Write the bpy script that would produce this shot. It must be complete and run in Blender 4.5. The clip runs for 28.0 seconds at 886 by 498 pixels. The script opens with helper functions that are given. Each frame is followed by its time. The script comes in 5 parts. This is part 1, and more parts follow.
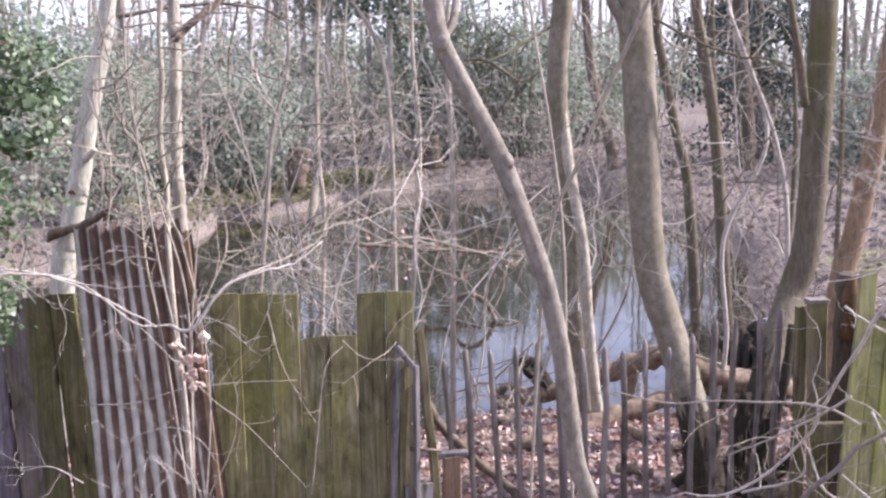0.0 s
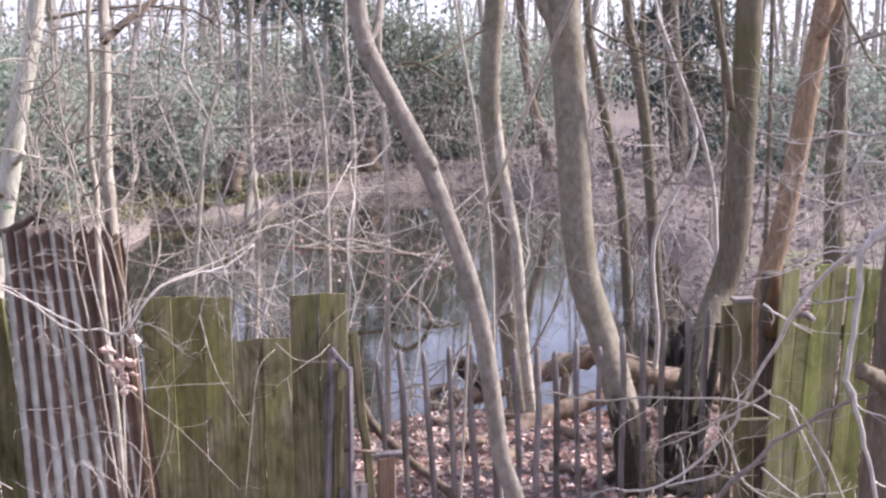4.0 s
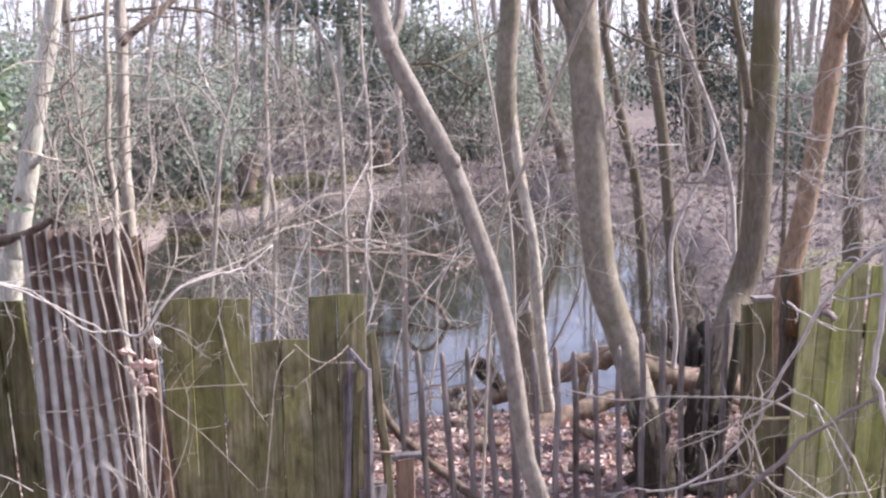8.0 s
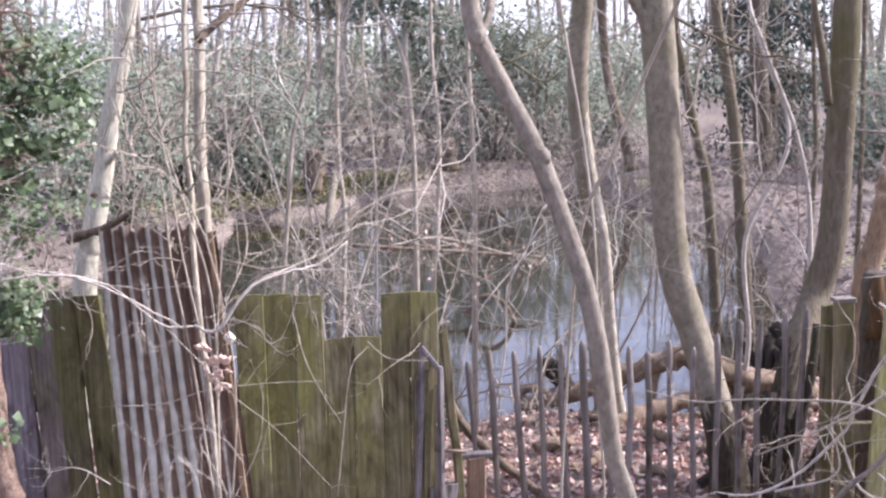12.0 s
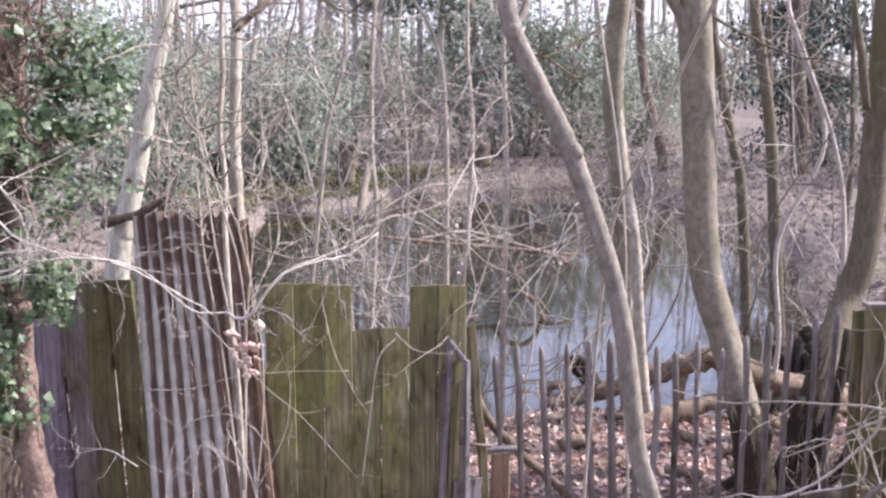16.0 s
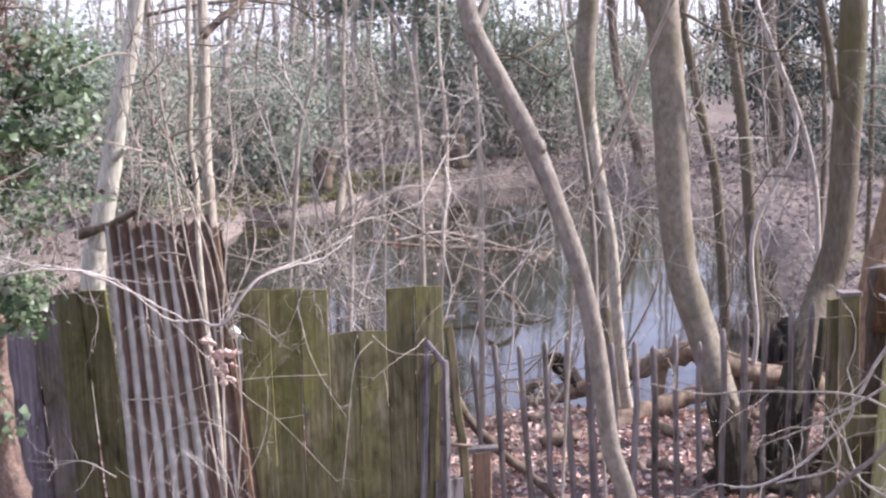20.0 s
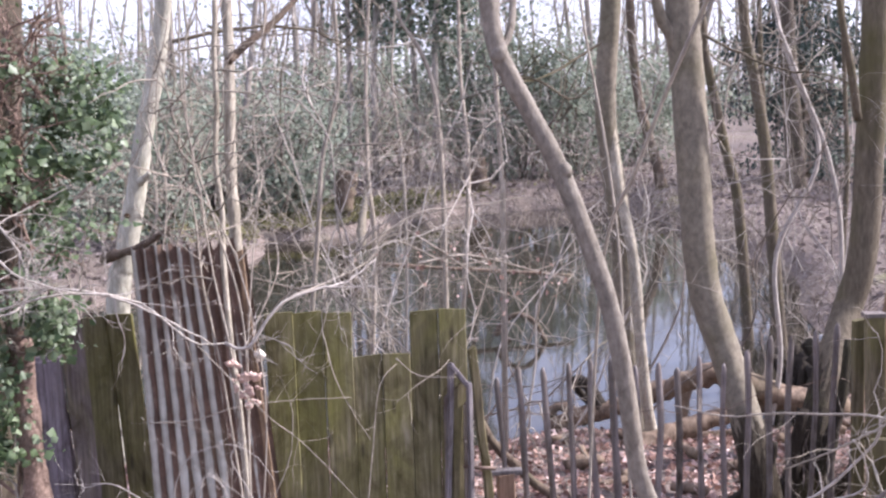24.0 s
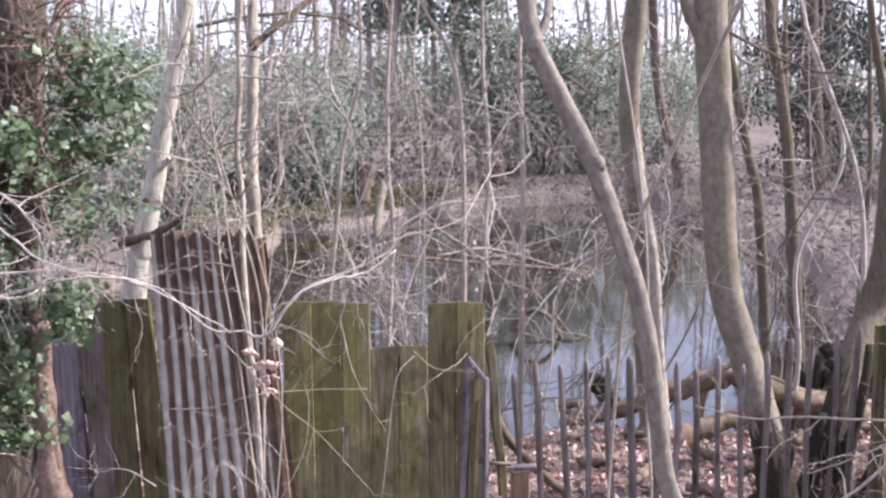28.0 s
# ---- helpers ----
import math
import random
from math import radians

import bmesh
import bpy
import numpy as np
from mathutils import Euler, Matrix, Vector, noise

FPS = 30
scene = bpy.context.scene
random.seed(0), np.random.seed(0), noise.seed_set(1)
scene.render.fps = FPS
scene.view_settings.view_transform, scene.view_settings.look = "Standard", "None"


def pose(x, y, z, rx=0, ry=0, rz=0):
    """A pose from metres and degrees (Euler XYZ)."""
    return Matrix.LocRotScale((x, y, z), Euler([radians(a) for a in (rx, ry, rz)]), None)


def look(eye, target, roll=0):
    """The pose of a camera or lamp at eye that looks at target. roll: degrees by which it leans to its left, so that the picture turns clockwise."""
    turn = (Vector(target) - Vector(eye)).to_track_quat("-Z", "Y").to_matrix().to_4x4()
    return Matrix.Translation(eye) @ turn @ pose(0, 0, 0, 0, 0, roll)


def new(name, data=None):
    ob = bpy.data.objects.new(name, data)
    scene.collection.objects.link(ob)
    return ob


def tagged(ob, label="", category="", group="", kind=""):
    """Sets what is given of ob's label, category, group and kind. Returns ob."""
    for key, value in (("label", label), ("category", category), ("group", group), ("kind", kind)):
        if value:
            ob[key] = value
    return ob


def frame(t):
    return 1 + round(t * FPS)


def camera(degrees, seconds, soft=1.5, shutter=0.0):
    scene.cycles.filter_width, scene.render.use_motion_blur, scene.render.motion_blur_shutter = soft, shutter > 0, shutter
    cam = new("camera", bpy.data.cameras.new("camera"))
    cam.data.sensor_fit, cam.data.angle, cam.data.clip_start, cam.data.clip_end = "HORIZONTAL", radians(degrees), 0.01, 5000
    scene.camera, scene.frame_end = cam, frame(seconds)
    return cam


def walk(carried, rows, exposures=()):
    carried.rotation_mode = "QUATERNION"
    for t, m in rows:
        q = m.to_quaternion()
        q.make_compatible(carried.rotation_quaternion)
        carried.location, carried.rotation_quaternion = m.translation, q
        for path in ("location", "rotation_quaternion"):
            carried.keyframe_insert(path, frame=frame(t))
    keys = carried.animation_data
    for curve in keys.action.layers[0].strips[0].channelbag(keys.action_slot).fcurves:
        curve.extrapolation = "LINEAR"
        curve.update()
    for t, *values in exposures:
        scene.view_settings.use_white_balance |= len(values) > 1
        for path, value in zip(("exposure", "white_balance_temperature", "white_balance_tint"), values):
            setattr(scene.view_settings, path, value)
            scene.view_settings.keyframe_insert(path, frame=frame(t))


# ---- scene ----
cam = camera(42.0, 28.0, soft=2.45)
# seconds, eye, turn in degrees
ROWS = [
    (0, -0.010, 0.029, 2.559, 81.70, 0.70, 2.42),
    (0.5, -0.033, 0.031, 2.559, 81.69, -0.07, 2.89),
    (1, -0.089, 0.006, 2.557, 81.79, -1.00, 7.01),
    (1.5, -0.112, 0.002, 2.555, 81.71, -1.41, 10.34),
    (2, -0.141, -0.022, 2.552, 81.68, -2.19, 11.50),
    (2.5, -0.133, -0.014, 2.553, 81.65, -1.67, 9.24),
    (3, -0.078, 0.016, 2.557, 81.69, -0.81, 5.55),
    (3.5, -0.017, 0.010, 2.559, 81.74, -0.05, 1.79),
    (4, 0.020, -0.017, 2.561, 81.80, 0.58, -0.66),
    (4.5, 0.025, -0.016, 2.559, 81.82, 0.72, -1.00),
    (6.5, 0.026, -0.016, 2.556, 81.84, 0.95, -0.18),
    (7, 0.015, -0.005, 2.550, 81.81, 0.87, -0.03),
    (7.5, 0.006, 0.000, 2.554, 81.81, 0.82, 0.13),
    (8, 0.000, 0.000, 2.550, 81.90, 1.00, 0.00),
    (8.5, -0.005, -0.000, 2.550, 81.94, 0.97, -0.11),
    (9, -0.018, 0.006, 2.555, 82.02, 0.48, 0.20),
    (9.5, -0.021, 0.009, 2.553, 82.19, 0.54, 0.60),
    (10, -0.022, 0.019, 2.550, 82.26, 0.62, 1.10),
    (10.5, -0.038, 0.034, 2.547, 82.16, 0.34, 1.71),
    (11, -0.051, 0.037, 2.545, 82.06, 0.44, 2.25),
    (11.5, -0.058, 0.045, 2.543, 81.95, 0.65, 2.73),
    (12, -0.060, 0.041, 2.542, 81.87, 1.07, 3.09),
    (12.5, -0.058, 0.041, 2.540, 81.79, 1.57, 3.37),
    (14.5, -0.044, 0.031, 2.537, 81.85, 1.76, 3.89),
    (15, -0.042, 0.034, 2.541, 81.78, 1.46, 4.12),
    (15.5, -0.055, 0.039, 2.540, 81.70, 0.59, 4.45),
    (16, -0.057, 0.030, 2.536, 81.64, -0.25, 4.82),
    (16.5, -0.049, 0.024, 2.540, 81.62, 0.25, 4.95),
    (17, -0.040, 0.028, 2.535, 81.64, 0.68, 4.94),
    (17.5, -0.037, 0.031, 2.533, 81.63, 0.80, 4.85),
    (18, -0.054, 0.035, 2.525, 81.63, 0.48, 4.60),
    (18.5, -0.051, 0.032, 2.518, 81.63, 0.87, 4.25),
    (19, -0.043, 0.037, 2.524, 81.58, 0.84, 4.02),
    (19.5, -0.031, 0.029, 2.530, 81.68, 1.25, 3.80),
    (20, -0.025, 0.029, 2.525, 81.78, 1.27, 3.64),
    (20.5, -0.025, 0.028, 2.526, 81.85, 1.14, 3.69),
    (21, -0.025, 0.021, 2.530, 81.94, 1.07, 3.85),
    (21.5, -0.034, 0.021, 2.531, 82.07, 1.03, 3.98),
    (23.5, -0.042, 0.008, 2.537, 82.78, 1.70, 4.31),
    (24, -0.039, 0.006, 2.532, 82.90, 1.61, 4.61),
    (24.5, -0.018, -0.004, 2.531, 82.97, 2.96, 4.83),
    (25, -0.039, 0.010, 2.528, 82.91, 2.15, 5.30),
    (25.5, -0.035, 0.020, 2.530, 82.85, 2.63, 5.68),
    (26, -0.054, 0.029, 2.531, 82.87, 2.24, 5.92),
    (26.5, -0.087, 0.035, 2.519, 82.98, 1.42, 6.26),
    (27, -0.091, 0.042, 2.522, 82.90, 0.49, 6.32),
    (27.5, -0.092, 0.052, 2.521, 82.73, -0.01, 5.69),
    (28, -0.074, 0.051, 2.522, 82.59, 0.24, 5.50),
]
walk(cam, [(t, pose(x, y, z, rx, ry, rz)) for t, x, y, z, rx, ry, rz in ROWS], [(0, 1.28, 5960, 22), (4, 1.22, 5960, 22), (12, 1.30, 5960, 22), (16, 1.29, 5960, 22), (21, 1.18, 5960, 22), (25, 1.14, 5960, 22), (28, 1.18, 5960, 22)])

# ---- light ----
SUN_TURN, SUN_HIGH = radians(78), radians(38)
world = bpy.data.worlds.new("sky")
scene.world = world
world.use_nodes = True
wn = world.node_tree
sky = wn.nodes.new("ShaderNodeTexSky")
sky.sky_type, sky.sun_disc = "NISHITA", False
sky.sun_elevation, sky.sun_rotation = SUN_HIGH, SUN_TURN
sky.dust_density, sky.air_density, sky.ozone_density = 1.6, 1.0, 1.0
wn.nodes["Background"].inputs["Strength"].default_value = 0.12
# thin bright cloud over the whole sky
veil = wn.nodes.new("ShaderNodeMix")
veil.data_type = "RGBA"
veil.inputs[0].default_value = 0.5
veil.inputs[7].default_value = (6.8, 6.82, 8.3, 1)
wn.links.new(sky.outputs[0], veil.inputs[6])
wn.links.new(veil.outputs[2], wn.nodes["Background"].inputs["Color"])
sun = new("sun", bpy.data.lights.new("sun", "SUN"))
sun.data.energy, sun.data.angle, sun.data.color = 5.0, radians(0.8), (1.0, 0.95, 0.89)
sun_way = Vector((math.sin(SUN_TURN) * math.cos(SUN_HIGH), math.cos(SUN_TURN) * math.cos(SUN_HIGH), math.sin(SUN_HIGH)))
sun.matrix_world = look(sun_way * 60, (0, 0, 0))

rng = np.random.default_rng(7)


# ---- materials ----
class Nodes:
    """A small wrapper to write node materials in few lines."""

    def __init__(self, name, rough=0.8, spec=0.3, metal=0.0):
        self.mat = bpy.data.materials.new(name)
        self.mat.use_nodes = True
        self.tree = self.mat.node_tree
        self.bsdf = self.tree.nodes["Principled BSDF"]
        self.bsdf.inputs["Roughness"].default_value = rough
        self.bsdf.inputs["Specular IOR Level"].default_value = spec
        self.bsdf.inputs["Metallic"].default_value = metal

    def node(self, kind, **inputs):
        n = self.tree.nodes.new(kind)
        for key, value in inputs.items():
            self.set(n, key.replace("_", " "), value)
        return n

    def set(self, n, key, value):
        if isinstance(value, bpy.types.NodeSocket):
            self.tree.links.new(value, n.inputs[key])
        else:
            n.inputs[key].default_value = (*value, 1) if key == "Base Color" else value

    def coord(self, scale=(1, 1, 1), out="Object"):
        c = self.node("ShaderNodeTexCoord")
        m = self.node("ShaderNodeMapping", Scale=scale, Vector=c.outputs[out])
        return m.outputs[0]

    def noise(self, scale, vec, detail=4.0, rough=0.6, dist=0.0):
        return self.node("ShaderNodeTexNoise", Scale=scale, Vector=vec, Detail=detail, Roughness=rough, Distortion=dist).outputs[0]

    def ramp(self, fac, *stops):
        r = self.node("ShaderNodeValToRGB", Fac=fac)
        e = r.color_ramp.elements
        while len(e) < len(stops):
            e.new(0.5)
        for el, (p, col) in zip(e, stops):
            el.position, el.color = p, (*col, 1)
        return r.outputs[0]

    def mix(self, fac, a, b, mode="MIX"):
        n = self.tree.nodes.new("ShaderNodeMix")
        n.data_type, n.blend_type = "RGBA", mode
        for s, v in zip((n.inputs[0], n.inputs[6], n.inputs[7]), (fac, a, b)):
            if isinstance(v, bpy.types.NodeSocket):
                self.tree.links.new(v, s)
            else:
                s.default_value = v if isinstance(v, (int, float)) else (*v, 1)
        return n.outputs[2]

    def math(self, op, a, b):
        n = self.tree.nodes.new("ShaderNodeMath")
        n.operation = op
        for s, v in zip(n.inputs, (a, b)):
            if isinstance(v, bpy.types.NodeSocket):
                self.tree.links.new(v, s)
            else:
                s.default_value = v
        return n.outputs[0]

    def vary(self, col, amount=0.3, island=False):
        """Lightens or darkens each piece a little."""
        if island:
            r = self.node("ShaderNodeNewGeometry").outputs["Random Per Island"]
        else:
            r = self.node("ShaderNodeObjectInfo").outputs["Random"]
        v = self.math("ADD", self.math("MULTIPLY", r, 2 * amount), 1 - amount)
        return self.node("ShaderNodeHueSaturation", Value=v, Color=col).outputs[0]

    def bump(self, height, strength=0.4, dist=0.01):
        b = self.node("ShaderNodeBump", Height=height, Strength=strength, Distance=dist)
        self.tree.links.new(b.outputs[0], self.bsdf.inputs["Normal"])

    def done(self, col):
        self.set(self.bsdf, "Base Color", col)
        return self.mat


def bark(name, dark, light, moss=(0.10, 0.11, 0.04), moss_amount=0.3, scale=14, strength=0.6, stretch=0.25, uneven=0.0):
    m = Nodes(name, 0.85, 0.2)
    v = m.coord((1, 1, stretch))
    fine = m.noise(scale * 3, v, 6, 0.7)
    big = m.noise(2.2, m.coord(), 4, 0.6)
    col = m.ramp(fine, (0.3, dark), (0.72, light))
    patch = m.noise(3.5, m.coord((1.6, 1.6, stretch * 1.5)), 5, 0.65, 0.5)
    shade = m.ramp(patch, (0.30, (0.74,) * 3), (0.52, (1, 1, 1)), (0.74, (1.0, 0.98, 0.94)))
    col = m.mix(1.0, col, shade, "MULTIPLY")
    col = m.mix(m.ramp(big, (0.5, (0, 0, 0)), (0.72, (moss_amount * 2,) * 3)), col, moss)
    m.bump(m.noise(scale, v, 7, 0.75), strength, 0.02)
    if uneven:
        col = m.vary(col, uneven, island=True)
    return m.done(col)


BARK_PALE = bark("bark_pale", (0.27, 0.255, 0.195), (0.56, 0.53, 0.43), moss_amount=0.15)
BARK_GREY = bark("bark_grey", (0.072, 0.058, 0.04), (0.185, 0.153, 0.106), moss=(0.085, 0.078, 0.03), moss_amount=0.4)
BARK_SMOOTH = bark("bark_smooth", (0.115, 0.098, 0.072), (0.255, 0.222, 0.165), moss=(0.095, 0.085, 0.036), moss_amount=0.3, scale=9, strength=0.3, stretch=0.7)
BARK_SAPLING = bark("bark_sapling", (0.10, 0.085, 0.066), (0.285, 0.252, 0.205), moss=(0.11, 0.085, 0.06), moss_amount=0.22, scale=16, strength=0.55, stretch=0.6)
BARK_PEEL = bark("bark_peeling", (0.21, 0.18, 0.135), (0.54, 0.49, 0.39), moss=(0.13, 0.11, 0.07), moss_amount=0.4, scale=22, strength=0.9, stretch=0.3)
# mossy foot bark, darkened by shade put into its colours
BARK_FOOT_SHADE = bark("bark_foot_shade", (0.02, 0.016, 0.011), (0.08, 0.064, 0.042), moss=(0.095, 0.092, 0.03), moss_amount=0.4, scale=22, strength=1.0, stretch=0.25)
# near-black wet bark; at stool and bank it also carries painted shade
BARK_SHADE_WET = bark("bark_shade_wet", (0.014, 0.011, 0.008), (0.055, 0.043, 0.03), moss=(0.05, 0.05, 0.02), moss_amount=0.35, scale=20, strength=1.0, stretch=0.3)
BARK_BROWN = bark("bark_brown", (0.07, 0.05, 0.035), (0.20, 0.15, 0.11), moss_amount=0.25, scale=18, strength=0.9)
BARK_RED = bark("bark_red", (0.13, 0.088, 0.055), (0.37, 0.255, 0.16), moss=(0.11, 0.08, 0.055), moss_amount=0.45, scale=16, strength=0.9)
BARK_VINE = bark("bark_vine", (0.11, 0.072, 0.055), (0.38, 0.27, 0.21), moss_amount=0.05, scale=30, strength=1.0, stretch=0.8)
BARK_RIDGED = bark("bark_ridged", (0.035, 0.027, 0.02), (0.15, 0.12, 0.088), moss=(0.08, 0.08, 0.04), moss_amount=0.35, scale=24, strength=1.0, stretch=0.14)
# far trunks: bark brightened to paint the haze over them
BARK_HAZED = bark("bark_hazed", (0.19, 0.165, 0.14), (0.38, 0.34, 0.29), moss=(0.13, 0.15, 0.08), moss_amount=0.3)
TWIG = bark("twig_bark", (0.19, 0.165, 0.13), (0.42, 0.365, 0.295), moss_amount=0.12, scale=20, strength=0.2, uneven=0.35)
TWIG_PALE = bark("twig_bark_pale", (0.23, 0.205, 0.175), (0.50, 0.455, 0.40), moss_amount=0.05, scale=20, strength=0.2, uneven=0.35)
TWIG_DARK = bark("twig_bark_dark", (0.10, 0.08, 0.065), (0.22, 0.18, 0.15), moss_amount=0.15, scale=20, strength=0.2, uneven=0.35)
DEAD_LOG = bark("dead_log", (0.085, 0.06, 0.042), (0.29, 0.215, 0.152), moss_amount=0.12, scale=8, strength=0.9)


def leaf_mat(name, a, b, c, rough=0.35, spec=0.5, through_light=0.3):
    m = Nodes(name, rough, spec)
    r = m.node("ShaderNodeNewGeometry").outputs["Random Per Island"]
    col = m.ramp(r, (0.0, a), (0.55, b), (1.0, c))
    col = m.mix(m.ramp(m.noise(1.3, m.coord(), 3), (0.4, (0, 0, 0)), (0.7, (0.5,) * 3)), col, a)
    # thin leaves let some light through
    glow = m.node("ShaderNodeBsdfTranslucent", Color=col)
    both = m.node("ShaderNodeMixShader")
    both.inputs[0].default_value = through_light
    m.tree.links.new(m.bsdf.outputs[0], both.inputs[1])
    m.tree.links.new(glow.outputs[0], both.inputs[2])
    m.tree.links.new(both.outputs[0], m.tree.nodes["Material Output"].inputs["Surface"])
    return m.done(col)


IVY = leaf_mat("ivy_leaf", (0.055, 0.09, 0.038), (0.135, 0.19, 0.085), (0.30, 0.36, 0.22), 0.45, 0.45, 0.38)
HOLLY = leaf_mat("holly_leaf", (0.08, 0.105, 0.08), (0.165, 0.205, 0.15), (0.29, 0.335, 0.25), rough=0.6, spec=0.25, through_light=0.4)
# evergreens across the pond: distance haze is mixed into these paler greens
HAZED_GREEN = leaf_mat("hazed_evergreen", (0.15, 0.175, 0.13), (0.235, 0.27, 0.20), (0.35, 0.39, 0.30), rough=0.65, spec=0.2, through_light=0.4)
CONIFER = leaf_mat("conifer_spray", (0.03, 0.045, 0.038), (0.05, 0.07, 0.056), (0.085, 0.11, 0.09), rough=0.6)
MOSS = leaf_mat("moss_tuft", (0.12, 0.115, 0.055), (0.19, 0.18, 0.085), (0.27, 0.25, 0.13), rough=0.9, spec=0.1)
DRY_LEAF = leaf_mat("dry_leaf", (0.16, 0.09, 0.07), (0.46, 0.30, 0.238), (0.80, 0.64, 0.57), rough=0.7, spec=0.2, through_light=0.15)
FAR_LITTER = leaf_mat("far_dry_leaf", (0.10, 0.08, 0.072), (0.20, 0.165, 0.155), (0.34, 0.29, 0.275), rough=0.8, spec=0.15)


def board_mat(name, low, mid, high, green=(0.115, 0.125, 0.03), amount=0.9):
    m = Nodes(name, 0.85, 0.15)
    v = m.coord((30, 30, 1.2))
    grain = m.noise(1.6, v, 6, 0.7)
    col = m.ramp(grain, (0.3, low), (0.52, mid), (0.75, high))
    patch = m.noise(2.6, m.coord((1, 1, 0.5), "Object"), 5, 0.65, 0.4)
    col = m.mix(m.ramp(patch, (0.38, (0, 0, 0)), (0.66, (amount,) * 3)), col, green)
    streak = m.noise(1.0, m.coord((9, 9, 0.7)), 4, 0.6)
    col = m.mix(m.ramp(streak, (0.55, (0, 0, 0)), (0.75, (0.6,) * 3)), col, (0.055, 0.045, 0.025))
    knot = m.node("ShaderNodeTexVoronoi", Scale=1.0, Vector=m.coord((9, 9, 2.6)))
    col = m.mix(m.ramp(knot.outputs["Distance"], (0.06, (0.75,) * 3), (0.16, (0, 0, 0))), col, (0.03, 0.024, 0.015))
    pale = m.noise(1.0, m.coord((22, 22, 0.5)), 5, 0.7)
    col = m.mix(m.ramp(pale, (0.60, (0, 0, 0)), (0.72, (0.45,) * 3)), col, high)
    # blotches of algae and old weather stains
    stain = m.noise(7.0, m.coord((1, 1, 0.55)), 6, 0.72, 0.8)
    col = m.mix(1.0, col, m.ramp(stain, (0.30, (0.5, 0.47, 0.42)), (0.5, (1.0, 1.0, 1.0)), (0.72, (1.35, 1.32, 1.3))), "MULTIPLY")
    lichen = m.noise(26.0, m.coord((1, 1, 0.8)), 4, 0.7)
    col = m.mix(m.ramp(lichen, (0.62, (0, 0, 0)), (0.74, (0.4,) * 3)), col, high)
    m.bump(grain, 0.6, 0.006)
    return m.done(m.vary(col, 0.15))


BOARD_GREEN = board_mat("board_green", (0.05, 0.042, 0.024), (0.135, 0.118, 0.066), (0.24, 0.215, 0.15), green=(0.128, 0.124, 0.035), amount=0.8)
BOARD_BRIGHT = board_mat("board_bright", (0.09, 0.085, 0.035), (0.17, 0.165, 0.075), (0.27, 0.26, 0.15), green=(0.205, 0.22, 0.045), amount=0.75)
BOARD_MID = board_mat("board_mid", (0.09, 0.08, 0.045), (0.18, 0.165, 0.095), (0.29, 0.27, 0.18), green=(0.19, 0.195, 0.055), amount=0.65)
BOARD_GREY = board_mat("board_grey", (0.07, 0.061, 0.063), (0.15, 0.133, 0.138), (0.25, 0.226, 0.232), amount=0.2)
BOARD_PURPLE = board_mat("board_purple", (0.10, 0.08, 0.09), (0.20, 0.165, 0.18), (0.31, 0.265, 0.285), amount=0.15)
POLE_GREY = board_mat("pole_grey", (0.05, 0.045, 0.042), (0.105, 0.096, 0.09), (0.18, 0.165, 0.155), amount=0.35)
BOARD_STAIN = board_mat("board_stained", (0.095, 0.074, 0.074), (0.185, 0.15, 0.15), (0.30, 0.25, 0.245), green=(0.15, 0.135, 0.045), amount=0.75)
BOARD_DARK = board_mat("board_dark", (0.06, 0.05, 0.032), (0.135, 0.112, 0.07), (0.22, 0.19, 0.13), green=(0.115, 0.108, 0.034))
# darker board colours that hold the shade on the side fence
BOARD_SHADED = board_mat("board_shaded", (0.035, 0.033, 0.022), (0.07, 0.066, 0.042), (0.125, 0.115, 0.08), green=(0.06, 0.064, 0.026))
PALING = board_mat("paling_wood", (0.09, 0.075, 0.07), (0.17, 0.145, 0.135), (0.27, 0.235, 0.22), amount=0.12)
POST_BROWN = board_mat("post_brown", (0.12, 0.075, 0.05), (0.22, 0.145, 0.10), (0.33, 0.23, 0.17), amount=0.1)


def iron_mat(name, left_zinc):
    m = Nodes(name, 0.65, 0.4)
    v = m.coord()
    rust = m.ramp(m.noise(9, v, 6, 0.7), (0.3, (0.06, 0.037, 0.028)), (0.55, (0.145, 0.09, 0.064)), (0.8, (0.26, 0.172, 0.122)))
    zinc = m.ramp(m.noise(12, v, 4), (0.3, (0.32, 0.315, 0.27)), (0.7, (0.54, 0.535, 0.475)))
    # the zinc is left on the ridges, in long stripes of uneven length
    uv = m.node("ShaderNodeSeparateXYZ", Vector=m.coord((1, 1, 1), "UV"))
    ridge = uv.outputs[0]
    top_rust = m.ramp(uv.outputs[1], (0.80, (0, 0, 0)), (0.97, (0.26,) * 3))
    wave = m.math("COSINE", m.math("MULTIPLY", ridge, 2 * math.pi), 0)
    wear = m.noise(3.0, m.coord((3, 3, 0.8)), 5, 0.7)
    fac = m.math("ADD", m.math("MULTIPLY", wave, 0.34), m.math("SUBTRACT", m.math("MULTIPLY", wear, 1.1), 0.25))
    fac = m.math("SUBTRACT", m.math("ADD", fac, left_zinc), top_rust)
    moss = m.mix(m.ramp(m.noise(2.1, m.coord((1, 1, 0.5)), 4), (0.5, (0, 0, 0)), (0.7, (0.6,) * 3)), rust, (0.10, 0.085, 0.04))
    col = m.mix(m.ramp(fac, (0.48, (0, 0, 0)), (0.64, (0.95,) * 3)), moss, zinc)
    col = m.mix(1.0, col, m.ramp(m.noise(1.0, m.coord((26, 26, 0.6)), 5, 0.7), (0.32, (0.72, 0.69, 0.67)), (0.5, (1, 1, 1))), "MULTIPLY")
